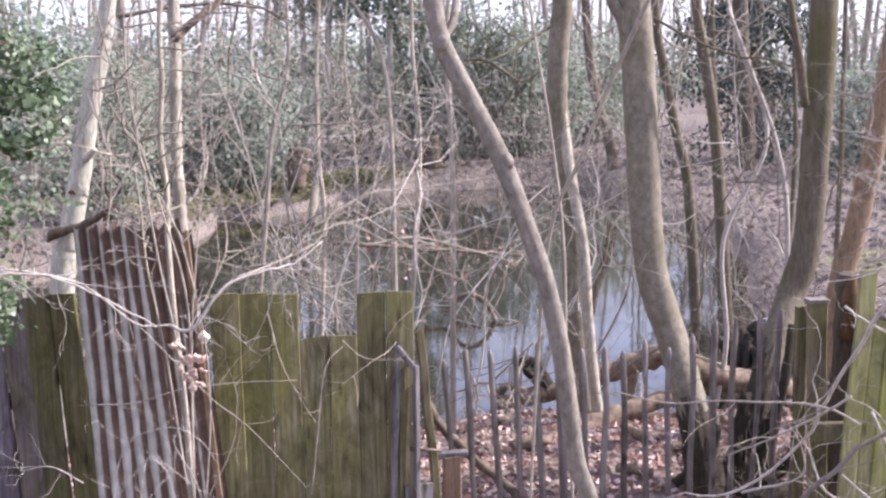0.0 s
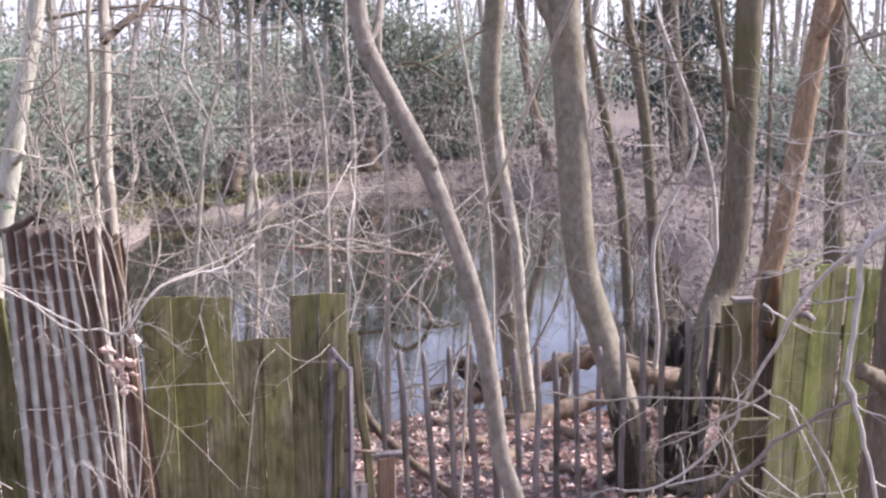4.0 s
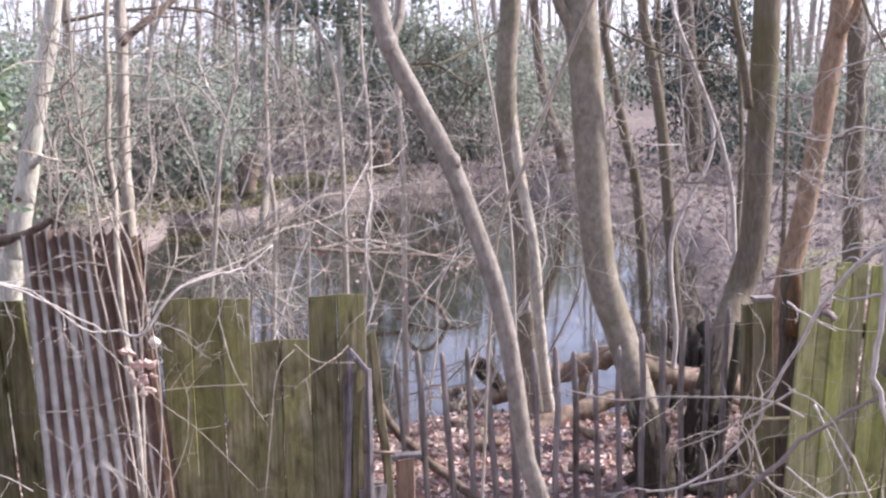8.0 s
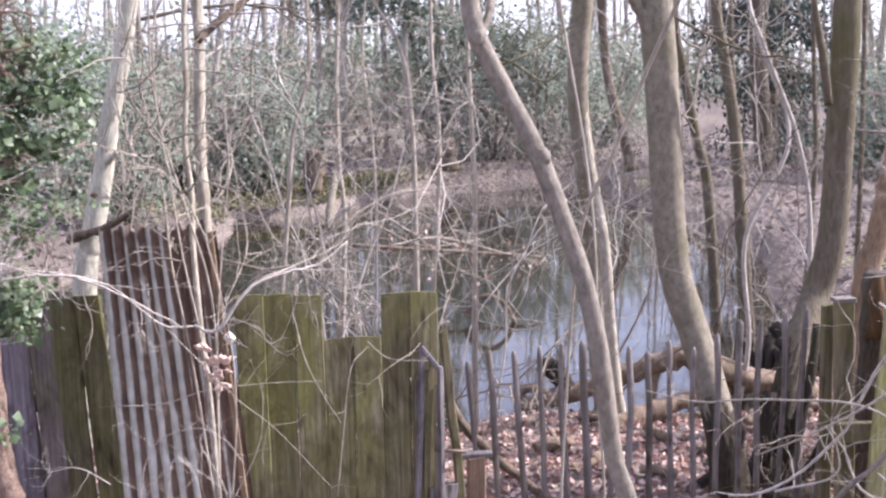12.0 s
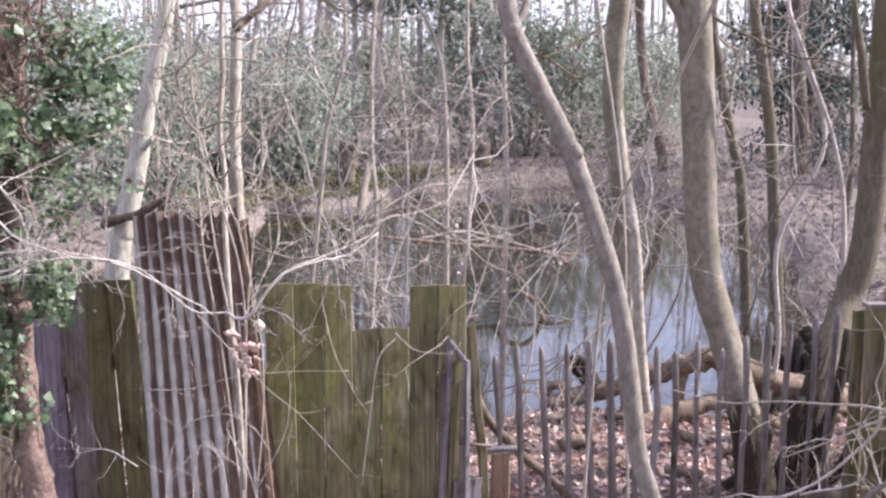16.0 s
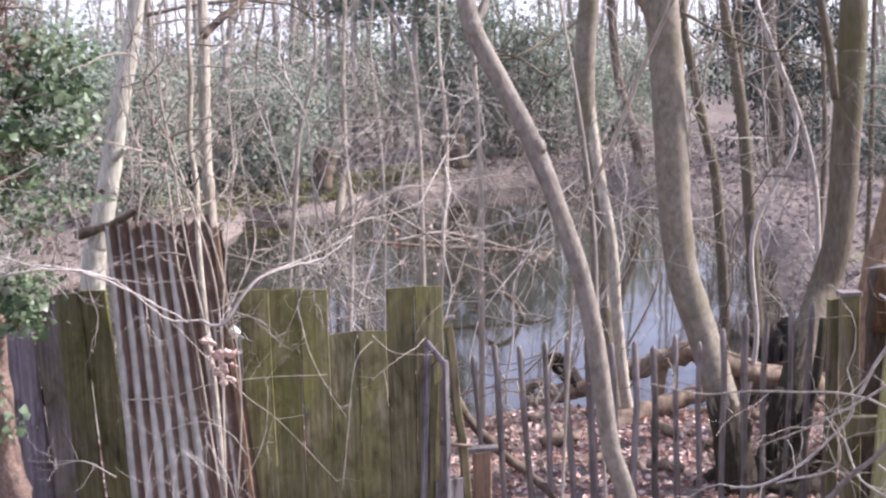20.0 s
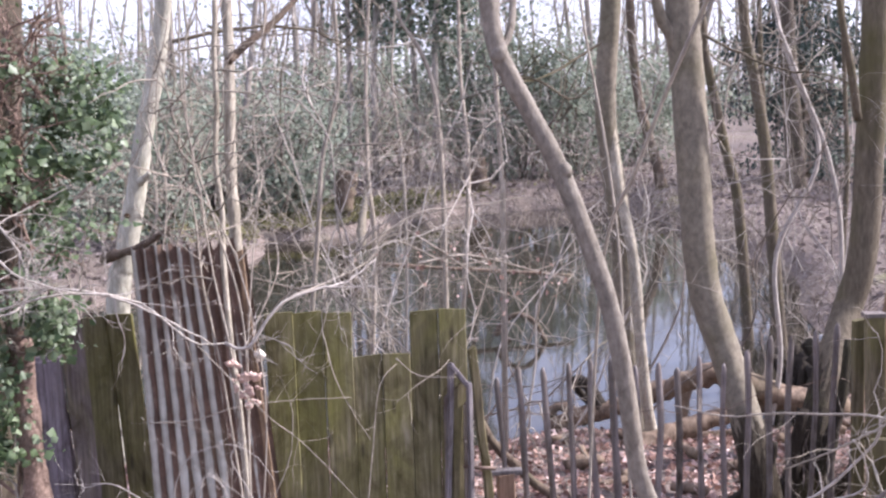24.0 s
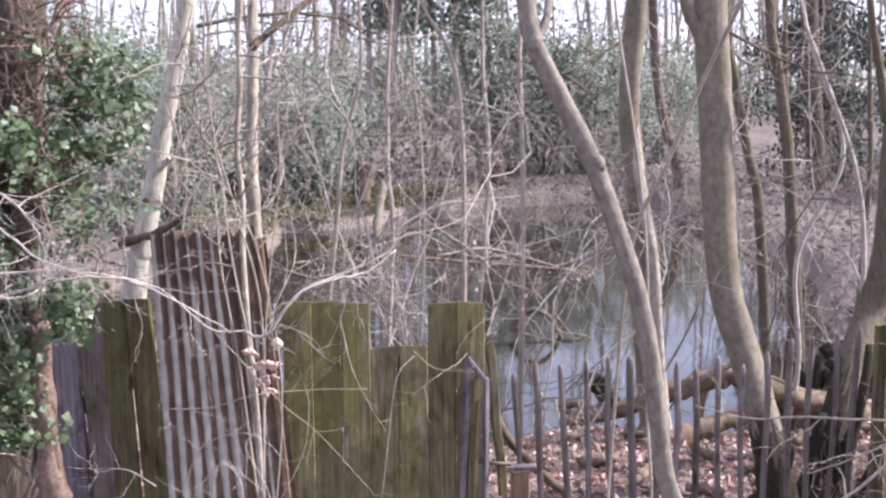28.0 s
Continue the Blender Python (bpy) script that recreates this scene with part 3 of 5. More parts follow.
iron_sheet((-1.91, 5.38, -0.31), (-1.46, 5.36, -0.25), (-2.02, 5.42, 1.89), (-1.66, 5.38, 1.92), 6, "rust-streaked corrugated iron sheet with bare zinc ridges", IRON)
iron_sheet((-1.50, 5.40, -0.27), (-1.25, 5.42, -0.25), (-1.69, 5.44, 1.90), (-1.46, 5.46, 1.93), 4, "dark rusty corrugated iron sheet with a torn top", IRON_DARK)
root = thing("iron_rod", (-1.37, 5.36, -0.23), "rusty brown iron edge strip standing upright", "rod")
m = Mesh()
box(m, (-1.27, 5.36, -0.22), (-1.47, 5.38, 1.87), 0.030, 0.012, (1, 0, 0), 5, 0.002, 0.01)
part("strip", m, BARK_RED, root)


# paling fence of split stakes on two wires
root = thing("paling_fence", (0.54, 6.50, -0.31), "split chestnut paling fence, grey and weathered", "fence")
wire_at = [[], []]
PALE_A, PALE_B = ((-0.29, 6.35, 1.01), (1.79, 6.75, 1.15))
FOOT_A, FOOT_B = ((-0.22, 6.35, -0.14), (1.76, 6.75, -0.22))
n_pales = 17
for i in range(n_pales):
    u = i / (n_pales - 1)
    rise = 0.05 * math.sin(u * 9) + rng.normal(0, 0.02)
    top = lerp(PALE_A, PALE_B, u + rng.normal(0, 0.004)) + np.array((0, 0, rise))
    foot = lerp(FOOT_A, FOOT_B, u + rng.normal(0, 0.004))
    mm = Mesh()
    w = 0.033 + rng.normal(0, 0.004)
    c = curve_through([foot, lerp(foot, top, 0.35) + rng.normal(0, 0.008, 3), lerp(foot, top, 0.7) + rng.normal(0, 0.008, 3), lerp(foot, top, 0.94), top], 2)
    tube(mm, c, [w * 0.55] * (len(c) - 2) + [w * 0.45, w * 0.12], 5, 0.10)
    part("pale", mm, PALING, root)
    for k, h in enumerate((0.28, 0.78)):
        wire_at[k].append(lerp(foot, top, h) + np.array((0, -0.028, 0)))
for line in wire_at:
    mm = Mesh()
    tube(mm, curve_through(line, 3), [0.0022] * ((len(line) - 1) * 3 + 1), 4)
    part("wire", mm, WIRE, root)

# posts and bright green boards beyond the paling
def square_post(name, label, foot, top, w, material, cut=0.0, cap=None):
    r = thing(name, foot, label, "post", "fence posts")
    mm = Mesh()
    box(mm, foot, top, w, w * 0.8, (1, 0.1, 0), 6, 0.003, cut)
    part("post", mm, material, r)
    if cap:
        mm = Mesh()
        t = np.asarray(top, float)
        box(mm, t + np.array((0, 0, -0.004)), t + np.array((0, 0, 0.016)), w * 1.25, w, (1, 0.1, 0))
        part("cap", mm, cap, r)
    return r


square_post("fence_post", "flat-topped mossy fence post", (1.74, 6.10, -0.16), (1.71, 6.15, 1.37), 0.09, BOARD_DARK, 0.0, PALING)
square_post("fence_post", "dark mossy fence post behind stakes", (1.68, 6.30, -0.22), (1.67, 6.30, 1.32), 0.06, BOARD_DARK, 0.01)
A_TOP, B_TOP = (1.86, 5.78, 1.60), (2.82, 6.05, 1.57)
A_FOOT, B_FOOT = (1.73, 5.73, -0.14), (2.66, 6.00, -0.16)
us = [0.0, 0.09, 0.185, 0.288, 0.397, 0.495, 0.593, 0.697, 0.80, 0.90, 1.0]
drop = [0.0, 0.25, -0.02, -0.01, 0.0, 0.01, 0.0, -0.01, 0.0, 0.01, 0.0]
tops, feet = [lerp(A_TOP, B_TOP, u) - np.array((0, 0, d)) for u, d in zip(us, drop)], [lerp(A_FOOT, B_FOOT, u) for u in us]
board_fence("board_fence", "algae-green fence of narrow boards, one broken off short", tops, feet, [0.098, 0.086, 0.092, 0.096, 0.092, 0.090, 0.092, 0.094, 0.094, 0.094, 0.094],
            [0.01, -0.03, 0.005, 0.0, 0.01, 0.0, 0.004, 0.0, 0.0, 0.0, 0.0], [BOARD_MID, BOARD_MID, BOARD_BRIGHT, BOARD_MID, BOARD_BRIGHT, BOARD_BRIGHT, BOARD_MID, BOARD_BRIGHT, BOARD_MID, BOARD_BRIGHT, BOARD_BRIGHT])
root = thing("splinter", (1.92, 5.74, 1.36), "grey broken splinter caught on a short board", "splinter")
m = Mesh()
limb(m, [(1.88, 5.74, 1.36), (1.91, 5.72, 1.38), (1.97, 5.74, 1.34)], 0.016, 0.012, 7, 4, 0.35)
part("splinter_wood", m, PALING, root)
root = thing("cross_rail", (1.80, 5.95, 0.71), "mossy squared rail joining a post to the boards", "rail")
m = Mesh()
box(m, (1.69, 6.05, 0.68), (1.92, 5.85, 0.75), 0.10, 0.07, (0, 0, 1), 3, 0.003)
part("rail", m, BOARD_DARK, root)
root = thing("rotten_stump", (2.05, 6.60, -0.39), "rotten orange-brown tree stump, split at its top", "stump")
m = Mesh()
limb(m, [(2.04, 6.70, -0.40), (2.03, 6.70, 0.46), (2.03, 6.65, 1.03), (2.01, 6.60, 1.44)], 0.10, 0.07, 12, 5, 0.12)
part("trunk", m, BARK_RIDGED, root)
m = Mesh()
limb(m, [(2.01, 6.55, 1.09), (1.99, 6.50, 1.30), (2.00, 6.52, 1.44)], 0.05, 0.03, 9, 4, 0.2)
part("rotten_face", m, ROT, root, "crumbling orange rotten wood")


# ---- trees with a place of their own ----
def tree(name, label, pts, r0, r1, material, limbs=(), sides=14, twigs=0, twig_len=0.8, rough=0.022, twig_mat=None, category="tree", group="", flare=1.25, limb_mat=None):
    root = thing(name, pts[0], label, category, group)
    mm = Mesh()
    c = curve_through(pts, 7)
    r = np.linspace(r0, r1, len(c))
    r[:4] *= np.linspace(flare, 1.0, 4)
    tube(mm, c, r, sides, rough)
    trunk = part("trunk", mm, material, root)
    for lp, a, b, *other in limbs:
        mm = Mesh()
        q = limb(mm, lp, a, b, 8, 5, 0.05)
        part("limb", mm, other[0] if other else limb_mat or material, root)
        if twigs:
            mm = Mesh()
            sprout(mm, q, b * 0.6, max(3, twigs // 3), twig_len, 2)
            part("twig_spray", mm, twig_mat or TWIG, root)
    if twigs:
        mm = Mesh()
        sprout(mm, c, max(0.006, r1 * 0.35), twigs, twig_len, 2, first=0.3)
        part("twig_spray", mm, twig_mat or TWIG, root)
    return root


tree("leaning_sapling", "slender smooth grey-brown sapling trunk leaning over the fence",
     [(0.39, 2.68, 0.54), (0.27, 2.65, 1.28), (0.22, 2.63, 1.55), (0.18, 2.62, 1.68), (0.16, 2.60, 1.82), (0.14, 2.60, 1.96), (0.10, 2.60, 2.13), (0.01, 2.60, 2.38), (-0.07, 2.60, 2.54), (-0.12, 2.60, 2.64), (-0.14, 2.60, 2.74), (-0.16, 2.60, 2.92), (-0.21, 2.70, 3.60)],
     0.022, 0.021, BARK_SAPLING, [([(-0.13, 2.60, 2.64), (-0.10, 2.62, 2.68), (-0.09, 2.66, 2.74), (-0.09, 2.70, 2.86)], 0.010, 0.008)], rough=0.02, flare=1.0)
tree("slim_sapling", "thin straight pale stem rising past the trunks", [(0.27, 3.60, 0.18), (0.24, 3.60, 1.22), (0.22, 3.60, 1.56), (0.21, 3.60, 2.04), (0.17, 3.60, 2.39), (0.11, 3.60, 2.75), (0.07, 3.60, 3.07)], 0.005, 0.004, TWIG, sides=7)
tree("slanting_sapling", "thin pale stem slanting across the trunks", [(0.08, 3.90, 0.43), (0.13, 3.80, 1.51), (0.15, 3.60, 1.96), (0.18, 3.50, 2.17), (0.24, 3.40, 2.32), (0.33, 3.30, 2.57), (0.41, 3.20, 2.77), (0.49, 3.10, 2.98)], 0.005, 0.007, TWIG, sides=8)
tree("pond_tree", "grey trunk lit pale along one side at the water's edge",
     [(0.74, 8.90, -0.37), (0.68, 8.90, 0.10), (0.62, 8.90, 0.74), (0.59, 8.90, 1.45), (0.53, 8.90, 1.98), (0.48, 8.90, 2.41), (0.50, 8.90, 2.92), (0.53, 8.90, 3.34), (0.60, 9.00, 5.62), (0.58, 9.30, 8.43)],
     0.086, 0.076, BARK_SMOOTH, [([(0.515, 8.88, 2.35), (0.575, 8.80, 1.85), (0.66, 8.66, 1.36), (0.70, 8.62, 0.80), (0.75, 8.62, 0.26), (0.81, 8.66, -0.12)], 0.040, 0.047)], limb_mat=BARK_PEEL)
tree("pond_tree", "thick smooth grey-brown trunk bending near its foot",
     [(1.33, 6.85, -0.38), (1.26, 6.95, 0.30), (1.20, 7.10, 0.62), (1.11, 7.25, 0.95), (1.00, 7.30, 1.31), (0.95, 7.30, 1.72), (0.92, 7.30, 2.18), (0.89, 7.30, 2.64), (0.86, 7.30, 3.06), (0.85, 7.40, 4.09), (0.93, 7.80, 7.47)],
     0.096, 0.107, BARK_SMOOTH, [([(0.84, 7.30, 2.75), (0.78, 7.25, 2.92), (0.70, 7.20, 3.09), (0.57, 7.00, 3.69)], 0.046, 0.029)])
tree("pond_tree", "tall grey trunk leaning outward behind the paling",
     [(1.38, 6.95, -0.41), (1.48, 7.00, -0.05), (1.66, 7.20, 0.42), (1.84, 7.50, 0.86), (1.98, 7.70, 1.12), (2.06, 7.70, 1.42), (2.09, 7.70, 1.77), (2.10, 7.70, 2.10), (2.12, 7.70, 2.59), (2.13, 7.70, 3.06), (2.20, 7.80, 4.15), (2.45, 8.40, 7.83)],
     0.100, 0.088, BARK_GREY, [([(2.00, 7.60, 2.37), (1.93, 7.50, 2.66), (1.83, 7.40, 3.05), (1.74, 7.30, 3.55)], 0.030, 0.018)])
tree("pond_tree", "reddish brown trunk leaning out, bark peeling",
     [(2.37, 8.40, -0.68), (2.50, 8.40, 0.98), (2.59, 8.40, 1.40), (2.70, 8.40, 2.02), (2.77, 8.40, 2.50), (2.86, 8.40, 3.10), (3.05, 8.50, 4.28), (3.42, 9.00, 8.19)],
     0.088, 0.070, BARK_RED, [([(2.81, 8.30, 2.86), (2.88, 8.20, 3.01), (2.90, 8.10, 3.23), (3.01, 8.00, 3.59)], 0.037, 0.020)])
tree("pale_tree", "pale broken trunk with a knot hole behind the boards",
     [(-3.14, 7.90, -0.10), (-3.03, 7.90, 1.24), (-2.97, 7.90, 1.48), (-2.93, 7.90, 1.66), (-2.87, 7.90, 1.91), (-2.83, 7.90, 2.10), (-2.77, 7.90, 2.41), (-2.67, 7.90, 2.79), (-2.60, 7.90, 3.16), (-2.54, 7.90, 3.60), (-2.40, 8.10, 5.60), (-2.45, 8.40, 7.60)],
     0.088, 0.045, BARK_PALE, [([(-2.80, 7.84, 2.06), (-2.74, 7.80, 2.10), (-2.71, 7.78, 2.13)], 0.030, 0.014)])
pale = bpy.data.objects["pale_tree"]
m = Mesh()
blob(m, (-2.90, 7.815, 1.83), (0.026, 0.012, 0.017), 0.5)
part("knot_hole", m, ROT, pale, "dark rotten knot hole")
m = Mesh()
limb(m, [(-3.08, 7.78, 1.53), (-2.97, 7.74, 1.57), (-2.84, 7.70, 1.60), (-2.66, 7.60, 1.68), (-2.50, 7.50, 1.77)], 0.040, 0.016, 9, 5, 0.18)
part("limb", m, BARK_BROWN, pale, "dark broken bough lying across the break")
tree("evergreen_tree", "brown trunk of an evergreen across the pond", [(5.65, 26.00, -0.10), (5.61, 26.00, 1.20), (5.46, 26.00, 3.08), (5.26, 26.00, 6.13)], 0.230, 0.170, BARK_RIDGED)
tree("bank_tree", "dark leaning trunk on the far bank", [(2.82, 27.00, 0.47), (2.63, 27.00, 1.33), (2.30, 27.00, 2.51), (2.12, 27.00, 4.44), (2.08, 27.00, 7.56)], 0.125, 0.085, BARK_BROWN, twigs=8, twig_len=2.5)
for pts, w in (([(2.47, 12.00, 0.62), (2.35, 12.00, 1.05), (2.26, 12.00, 2.05), (2.13, 12.00, 2.86), (2.05, 12.00, 3.37), (1.94, 12.00, 5.57)], 12),
               ([(2.32, 13.00, 0.57), (2.18, 13.00, 1.25), (2.03, 13.00, 1.95), (1.86, 13.00, 2.77), (1.78, 13.00, 3.33), (1.67, 13.00, 5.25)], 10),
               ([(2.78, 14.00, 0.45), (2.67, 14.00, 1.49), (2.62, 14.00, 2.51), (2.58, 14.00, 3.31), (2.53, 14.00, 5.44)], 6),
               ([(3.25, 13.00, 0.65), (3.34, 13.00, 1.55), (3.31, 13.00, 2.49), (3.27, 13.00, 3.42), (3.20, 13.00, 5.22)], 5),
               ([(3.93, 11.00, 0.82), (3.90, 11.00, 1.70), (3.90, 11.00, 2.50), (3.86, 11.00, 3.29), (3.79, 11.00, 4.82)], 20),
               ([(4.13, 14.00, 0.49), (4.14, 14.00, 1.80), (4.13, 14.00, 3.15), (4.11, 14.00, 5.41)], 5)):
    pts = list(pts)
    x, y = pts[0][0], pts[0][1]
    tree("slim_tree", "slim bare tree on the pond bank", [on_ground(x, y)] + pts[1:], w * y / 2042, w * 0.7 * y / 2042, BARK_GREY, sides=8, twigs=10, twig_len=1.2, group="bank trees")

# tall thin stems between the fence and the pond
for pts, w, mat in (([(-0.66, 7.40, -0.24), (-0.65, 7.40, 1.29), (-0.65, 7.40, 1.92), (-0.66, 7.40, 2.29), (-0.69, 7.40, 2.63), (-0.77, 7.40, 2.88), (-0.90, 7.40, 3.09), (-0.99, 7.40, 3.41)], 5, TWIG),
                    ([(-0.30, 7.80, -0.32), (-0.29, 7.80, 0.98), (-0.28, 7.80, 1.87), (-0.30, 7.80, 2.44), (-0.31, 7.80, 2.89), (-0.25, 7.80, 3.55)], 6, TWIG),
                    ([(-0.80, 10.00, -0.26), (-0.68, 10.00, 1.24), (-0.64, 10.00, 2.08), (-0.69, 10.00, 2.80), (-0.69, 10.00, 3.65)], 5, TWIG),
                    ([(-1.44, 9.00, -0.24), (-1.34, 9.00, 1.39), (-1.37, 9.00, 2.01), (-1.36, 9.00, 2.79), (-1.30, 9.00, 3.55)], 5, TWIG),
                    ([(-1.82, 8.00, -0.24), (-1.60, 8.00, 1.60), (-1.54, 8.00, 2.19), (-1.41, 8.00, 2.69), (-1.42, 8.00, 3.37)], 5, TWIG),
                    ([(-1.50, 12.00, -0.71), (-1.43, 12.00, 1.11), (-1.46, 12.00, 2.11), (-1.53, 12.00, 2.87), (-1.44, 12.00, 3.77)], 3, TWIG),
                    ([(1.84, 9.50, -0.21), (1.92, 9.50, 0.40), (1.88, 9.50, 1.26), (2.21, 9.50, 2.05), (1.96, 9.50, 2.83), (1.81, 9.50, 3.38)], 5, TWIG_PALE),
                    ([(2.24, 9.00, -0.10), (2.27, 9.00, 1.32), (2.17, 9.00, 2.03), (1.94, 9.00, 2.65), (1.77, 9.00, 3.08)], 5, TWIG_PALE)):
    tree("thin_stem", "thin pale bare stem by the pond", pts, w * pts[0][1] / 2042, w * 0.6 * pts[0][1] / 2042, mat, sides=7, twigs=9, twig_len=0.9, group="thin stems", flare=1.0)

# the ivy-clad tree
IVY_BASE = (-2.66, 5.00, -0.21)
root = thing("ivy_tree", IVY_BASE, "thick ridged tree trunk wrapped in glossy ivy", "tree")
m = Mesh()
core = curve_through([(-2.69, 5.00, -0.40), (-2.68, 5.00, 0.20), (-2.67, 5.00, 0.64), (-2.66, 5.00, 1.00), (-2.65, 5.00, 1.38), (-2.62, 5.01, 1.75), (-2.58, 5.03, 2.08), (-2.52, 5.06, 2.71), (-2.50, 5.10, 3.63), (-2.55, 5.20, 5.12)], 8)
tube(m, core, np.linspace(0.232, 0.15, len(core)), 56, 0.012, True, 0.045)
part("trunk", m, BARK_RIDGED, root)
m = Mesh()
q = limb(m, [(-2.08, 4.75, 0.43), (-2.20, 4.75, 0.66), (-2.26, 4.75, 0.93), (-2.28, 4.75, 1.25), (-2.31, 4.80, 1.55), (-2.33, 4.80, 1.86)], 0.060, 0.050, 12, 6, 0.16)
part("ivy_stem", m, BARK_VINE, root, "thick hairy ivy stem")
# same stem higher up: dark bark stands in for the shade on it
m = Mesh()
limb(m, [(-2.33, 4.80, 1.84), (-2.32, 4.79, 2.09), (-2.33, 4.79, 2.29), (-2.34, 4.79, 2.49), (-2.36, 4.79, 2.63), (-2.37, 4.79, 2.78), (-2.38, 4.80, 3.10)], 0.054, 0.060, 12, 6, 0.2)
part("ivy_stem", m, BARK_RIDGED, root, "ridged upper ivy stem, darkened for shade")
m = Mesh()
limb(m, [(-2.62, 4.80, 2.18), (-2.66, 4.62, 2.28), (-2.70, 4.55, 2.36), (-2.73, 4.50, 2.42), (-2.79, 4.50, 2.47), (-2.86, 4.45, 2.52), (-2.93, 4.40, 2.53), (-3.02, 4.30, 2.56), (-3.30, 4.10, 2.60)], 0.024, 0.038, 10, 6, 0.10)
part("limb", m, BARK_VINE, root, "bare reddish limb")
m = Mesh()
for a in ((-2.58, 4.70, 1.07), (-2.33, 4.70, 0.78), (-2.44, 4.70, 1.45), (-2.25, 4.75, 1.46), (-2.48, 4.72, 0.86)):
    sprout(m, [a, np.array(a) + (0.02, -0.02, 0.3)], 0.006, 6, 0.35, 2, 0.5, -0.05)
part("twig_spray", m, TWIG, root, "thin dry ivy runners")
for k in range(16):
    # crossing runners at the foot of the trunk
    m = Mesh()
    x0, x1 = rng.uniform(-2.62, -2.20), rng.uniform(-2.42, -2.12)
    z0 = rng.uniform(0.75, 1.15)
    limb(m, [(x0, 4.76, z0), (lerp(x0, x1, 0.4) + rng.normal(0, 0.03), 4.73, z0 - 0.14), (lerp(x0, x1, 0.8) + rng.normal(0, 0.03), 4.71, z0 - 0.30), (x1 + rng.normal(0, 0.03), 4.70, z0 - 0.48)], rng.uniform(0.005, 0.010), 0.008, 6, 4, 0.15)
    part("runner", m, BARK_VINE, root)
# dry brown vine tangle high on the trunk
m = Mesh()
for a in ((-2.28, 4.80, 2.76), (-2.23, 4.80, 2.64), (-2.31, 4.75, 2.54), (-2.20, 4.85, 2.81), (-2.23, 4.75, 2.37), (-2.47, 4.75, 2.11), (-2.55, 4.75, 1.93), (-2.13, 4.90, 2.60), (-2.25, 4.75, 2.12)):
    sprout(m, [np.array(a) - (0, 0, 0.12), np.array(a) + (0.02, -0.02, 0.12)], 0.008, 12, 0.3, 2, 1.0, 0.0, 4, 0.3, 0.0)
part("twig_spray", m, BARK_VINE, root, "dry brown vine tangle")
# ivy leaves in clumps round the trunk
m = Mesh()
clumps = [((-3.07, 4.80, 2.74), 0.13, 190), ((-2.99, 4.80, 2.64), 0.14, 200), ((-2.76, 4.80, 2.75), 0.18, 330), ((-2.77, 4.80, 2.57), 0.14, 260), ((-2.56, 4.80, 2.80), 0.14, 260), ((-2.53, 4.80, 2.60), 0.12, 220),
          ((-2.70, 4.66, 2.41), 0.14, 330), ((-2.55, 4.62, 2.44), 0.12, 280), ((-2.42, 4.58, 2.33), 0.14, 400), ((-2.28, 4.58, 2.36), 0.13, 340), ((-2.13, 4.80, 2.37), 0.14, 280), ((-2.01, 4.90, 2.34), 0.10, 150), ((-2.15, 4.85, 2.54), 0.10, 160),
          ((-2.07, 4.90, 2.72), 0.12, 170), ((-2.22, 4.75, 2.72), 0.07, 80), ((-1.99, 4.90, 2.55), 0.13, 210), ((-1.90, 4.95, 2.63), 0.09, 110), ((-1.95, 4.90, 2.45), 0.09, 110), ((-2.55, 4.72, 2.04), 0.12, 190), ((-2.49, 4.72, 1.92), 0.08, 90),
          ((-2.22, 4.75, 2.21), 0.09, 120), ((-2.06, 4.90, 2.05), 0.10, 90), ((-2.14, 4.85, 1.95), 0.09, 70), ((-3.10, 4.80, 2.48), 0.08, 80), ((-2.95, 4.90, 3.20), 0.35, 700), ((-2.41, 4.90, 3.25), 0.35, 600), ((-3.35, 4.95, 2.80), 0.22, 240), ((-2.60, 4.85, 2.22), 0.09, 70), ((-2.18, 4.95, 2.20), 0.16, 200), ((-2.30, 4.90, 1.95), 0.12, 80),
          ((-2.72, 4.72, 1.55), 0.12, 340), ((-2.58, 4.68, 1.56), 0.14, 420), ((-2.44, 4.66, 1.53), 0.12, 330), ((-2.39, 4.66, 1.41), 0.09, 190), ((-2.13, 4.70, 1.70), 0.10, 220), ((-2.25, 4.68, 1.74), 0.11, 230), ((-2.09, 4.73, 1.58), 0.08, 130), ((-2.42, 4.66, 1.80), 0.12, 180), ((-2.66, 4.70, 1.76), 0.13, 200),
          ((-2.40, 4.68, 1.22), 0.09, 200), ((-2.37, 4.68, 1.09), 0.08, 150), ((-2.46, 4.72, 1.06), 0.05, 50), ((-2.35, 4.70, 1.28), 0.06, 60), ((-2.17, 4.68, 1.14), 0.035, 25)]
for c, r, n in clumps:
    # each clump is a handful of sprays with gaps between them
    k = max(4, n // 40)
    d = rng.normal(0, 1, (k, 3))
    d /= np.linalg.norm(d, axis=1)[:, None]
    heart = np.array(c) + d * (r * rng.uniform(0.35, 1.05, k))[:, None] * (1.1, 0.8, 0.85)
    pick = rng.integers(0, k, n)
    at = heart[pick] + rng.normal(0, 0.042, (n, 3)) * (1.2, 1, 0.7)
    big = rng.random(n) < 0.4
    turn = d[pick] * 0.5 + np.array((0.45, -0.45, 0.5))
    leaves(m, at[big], 0.043, None, 0.16, 0.5, turn[big])
    leaves(m, at[~big], 0.027, None, 0.2, 0.45, turn[~big])
part("leaf_mass", m, IVY, root, "glossy green ivy leaves")

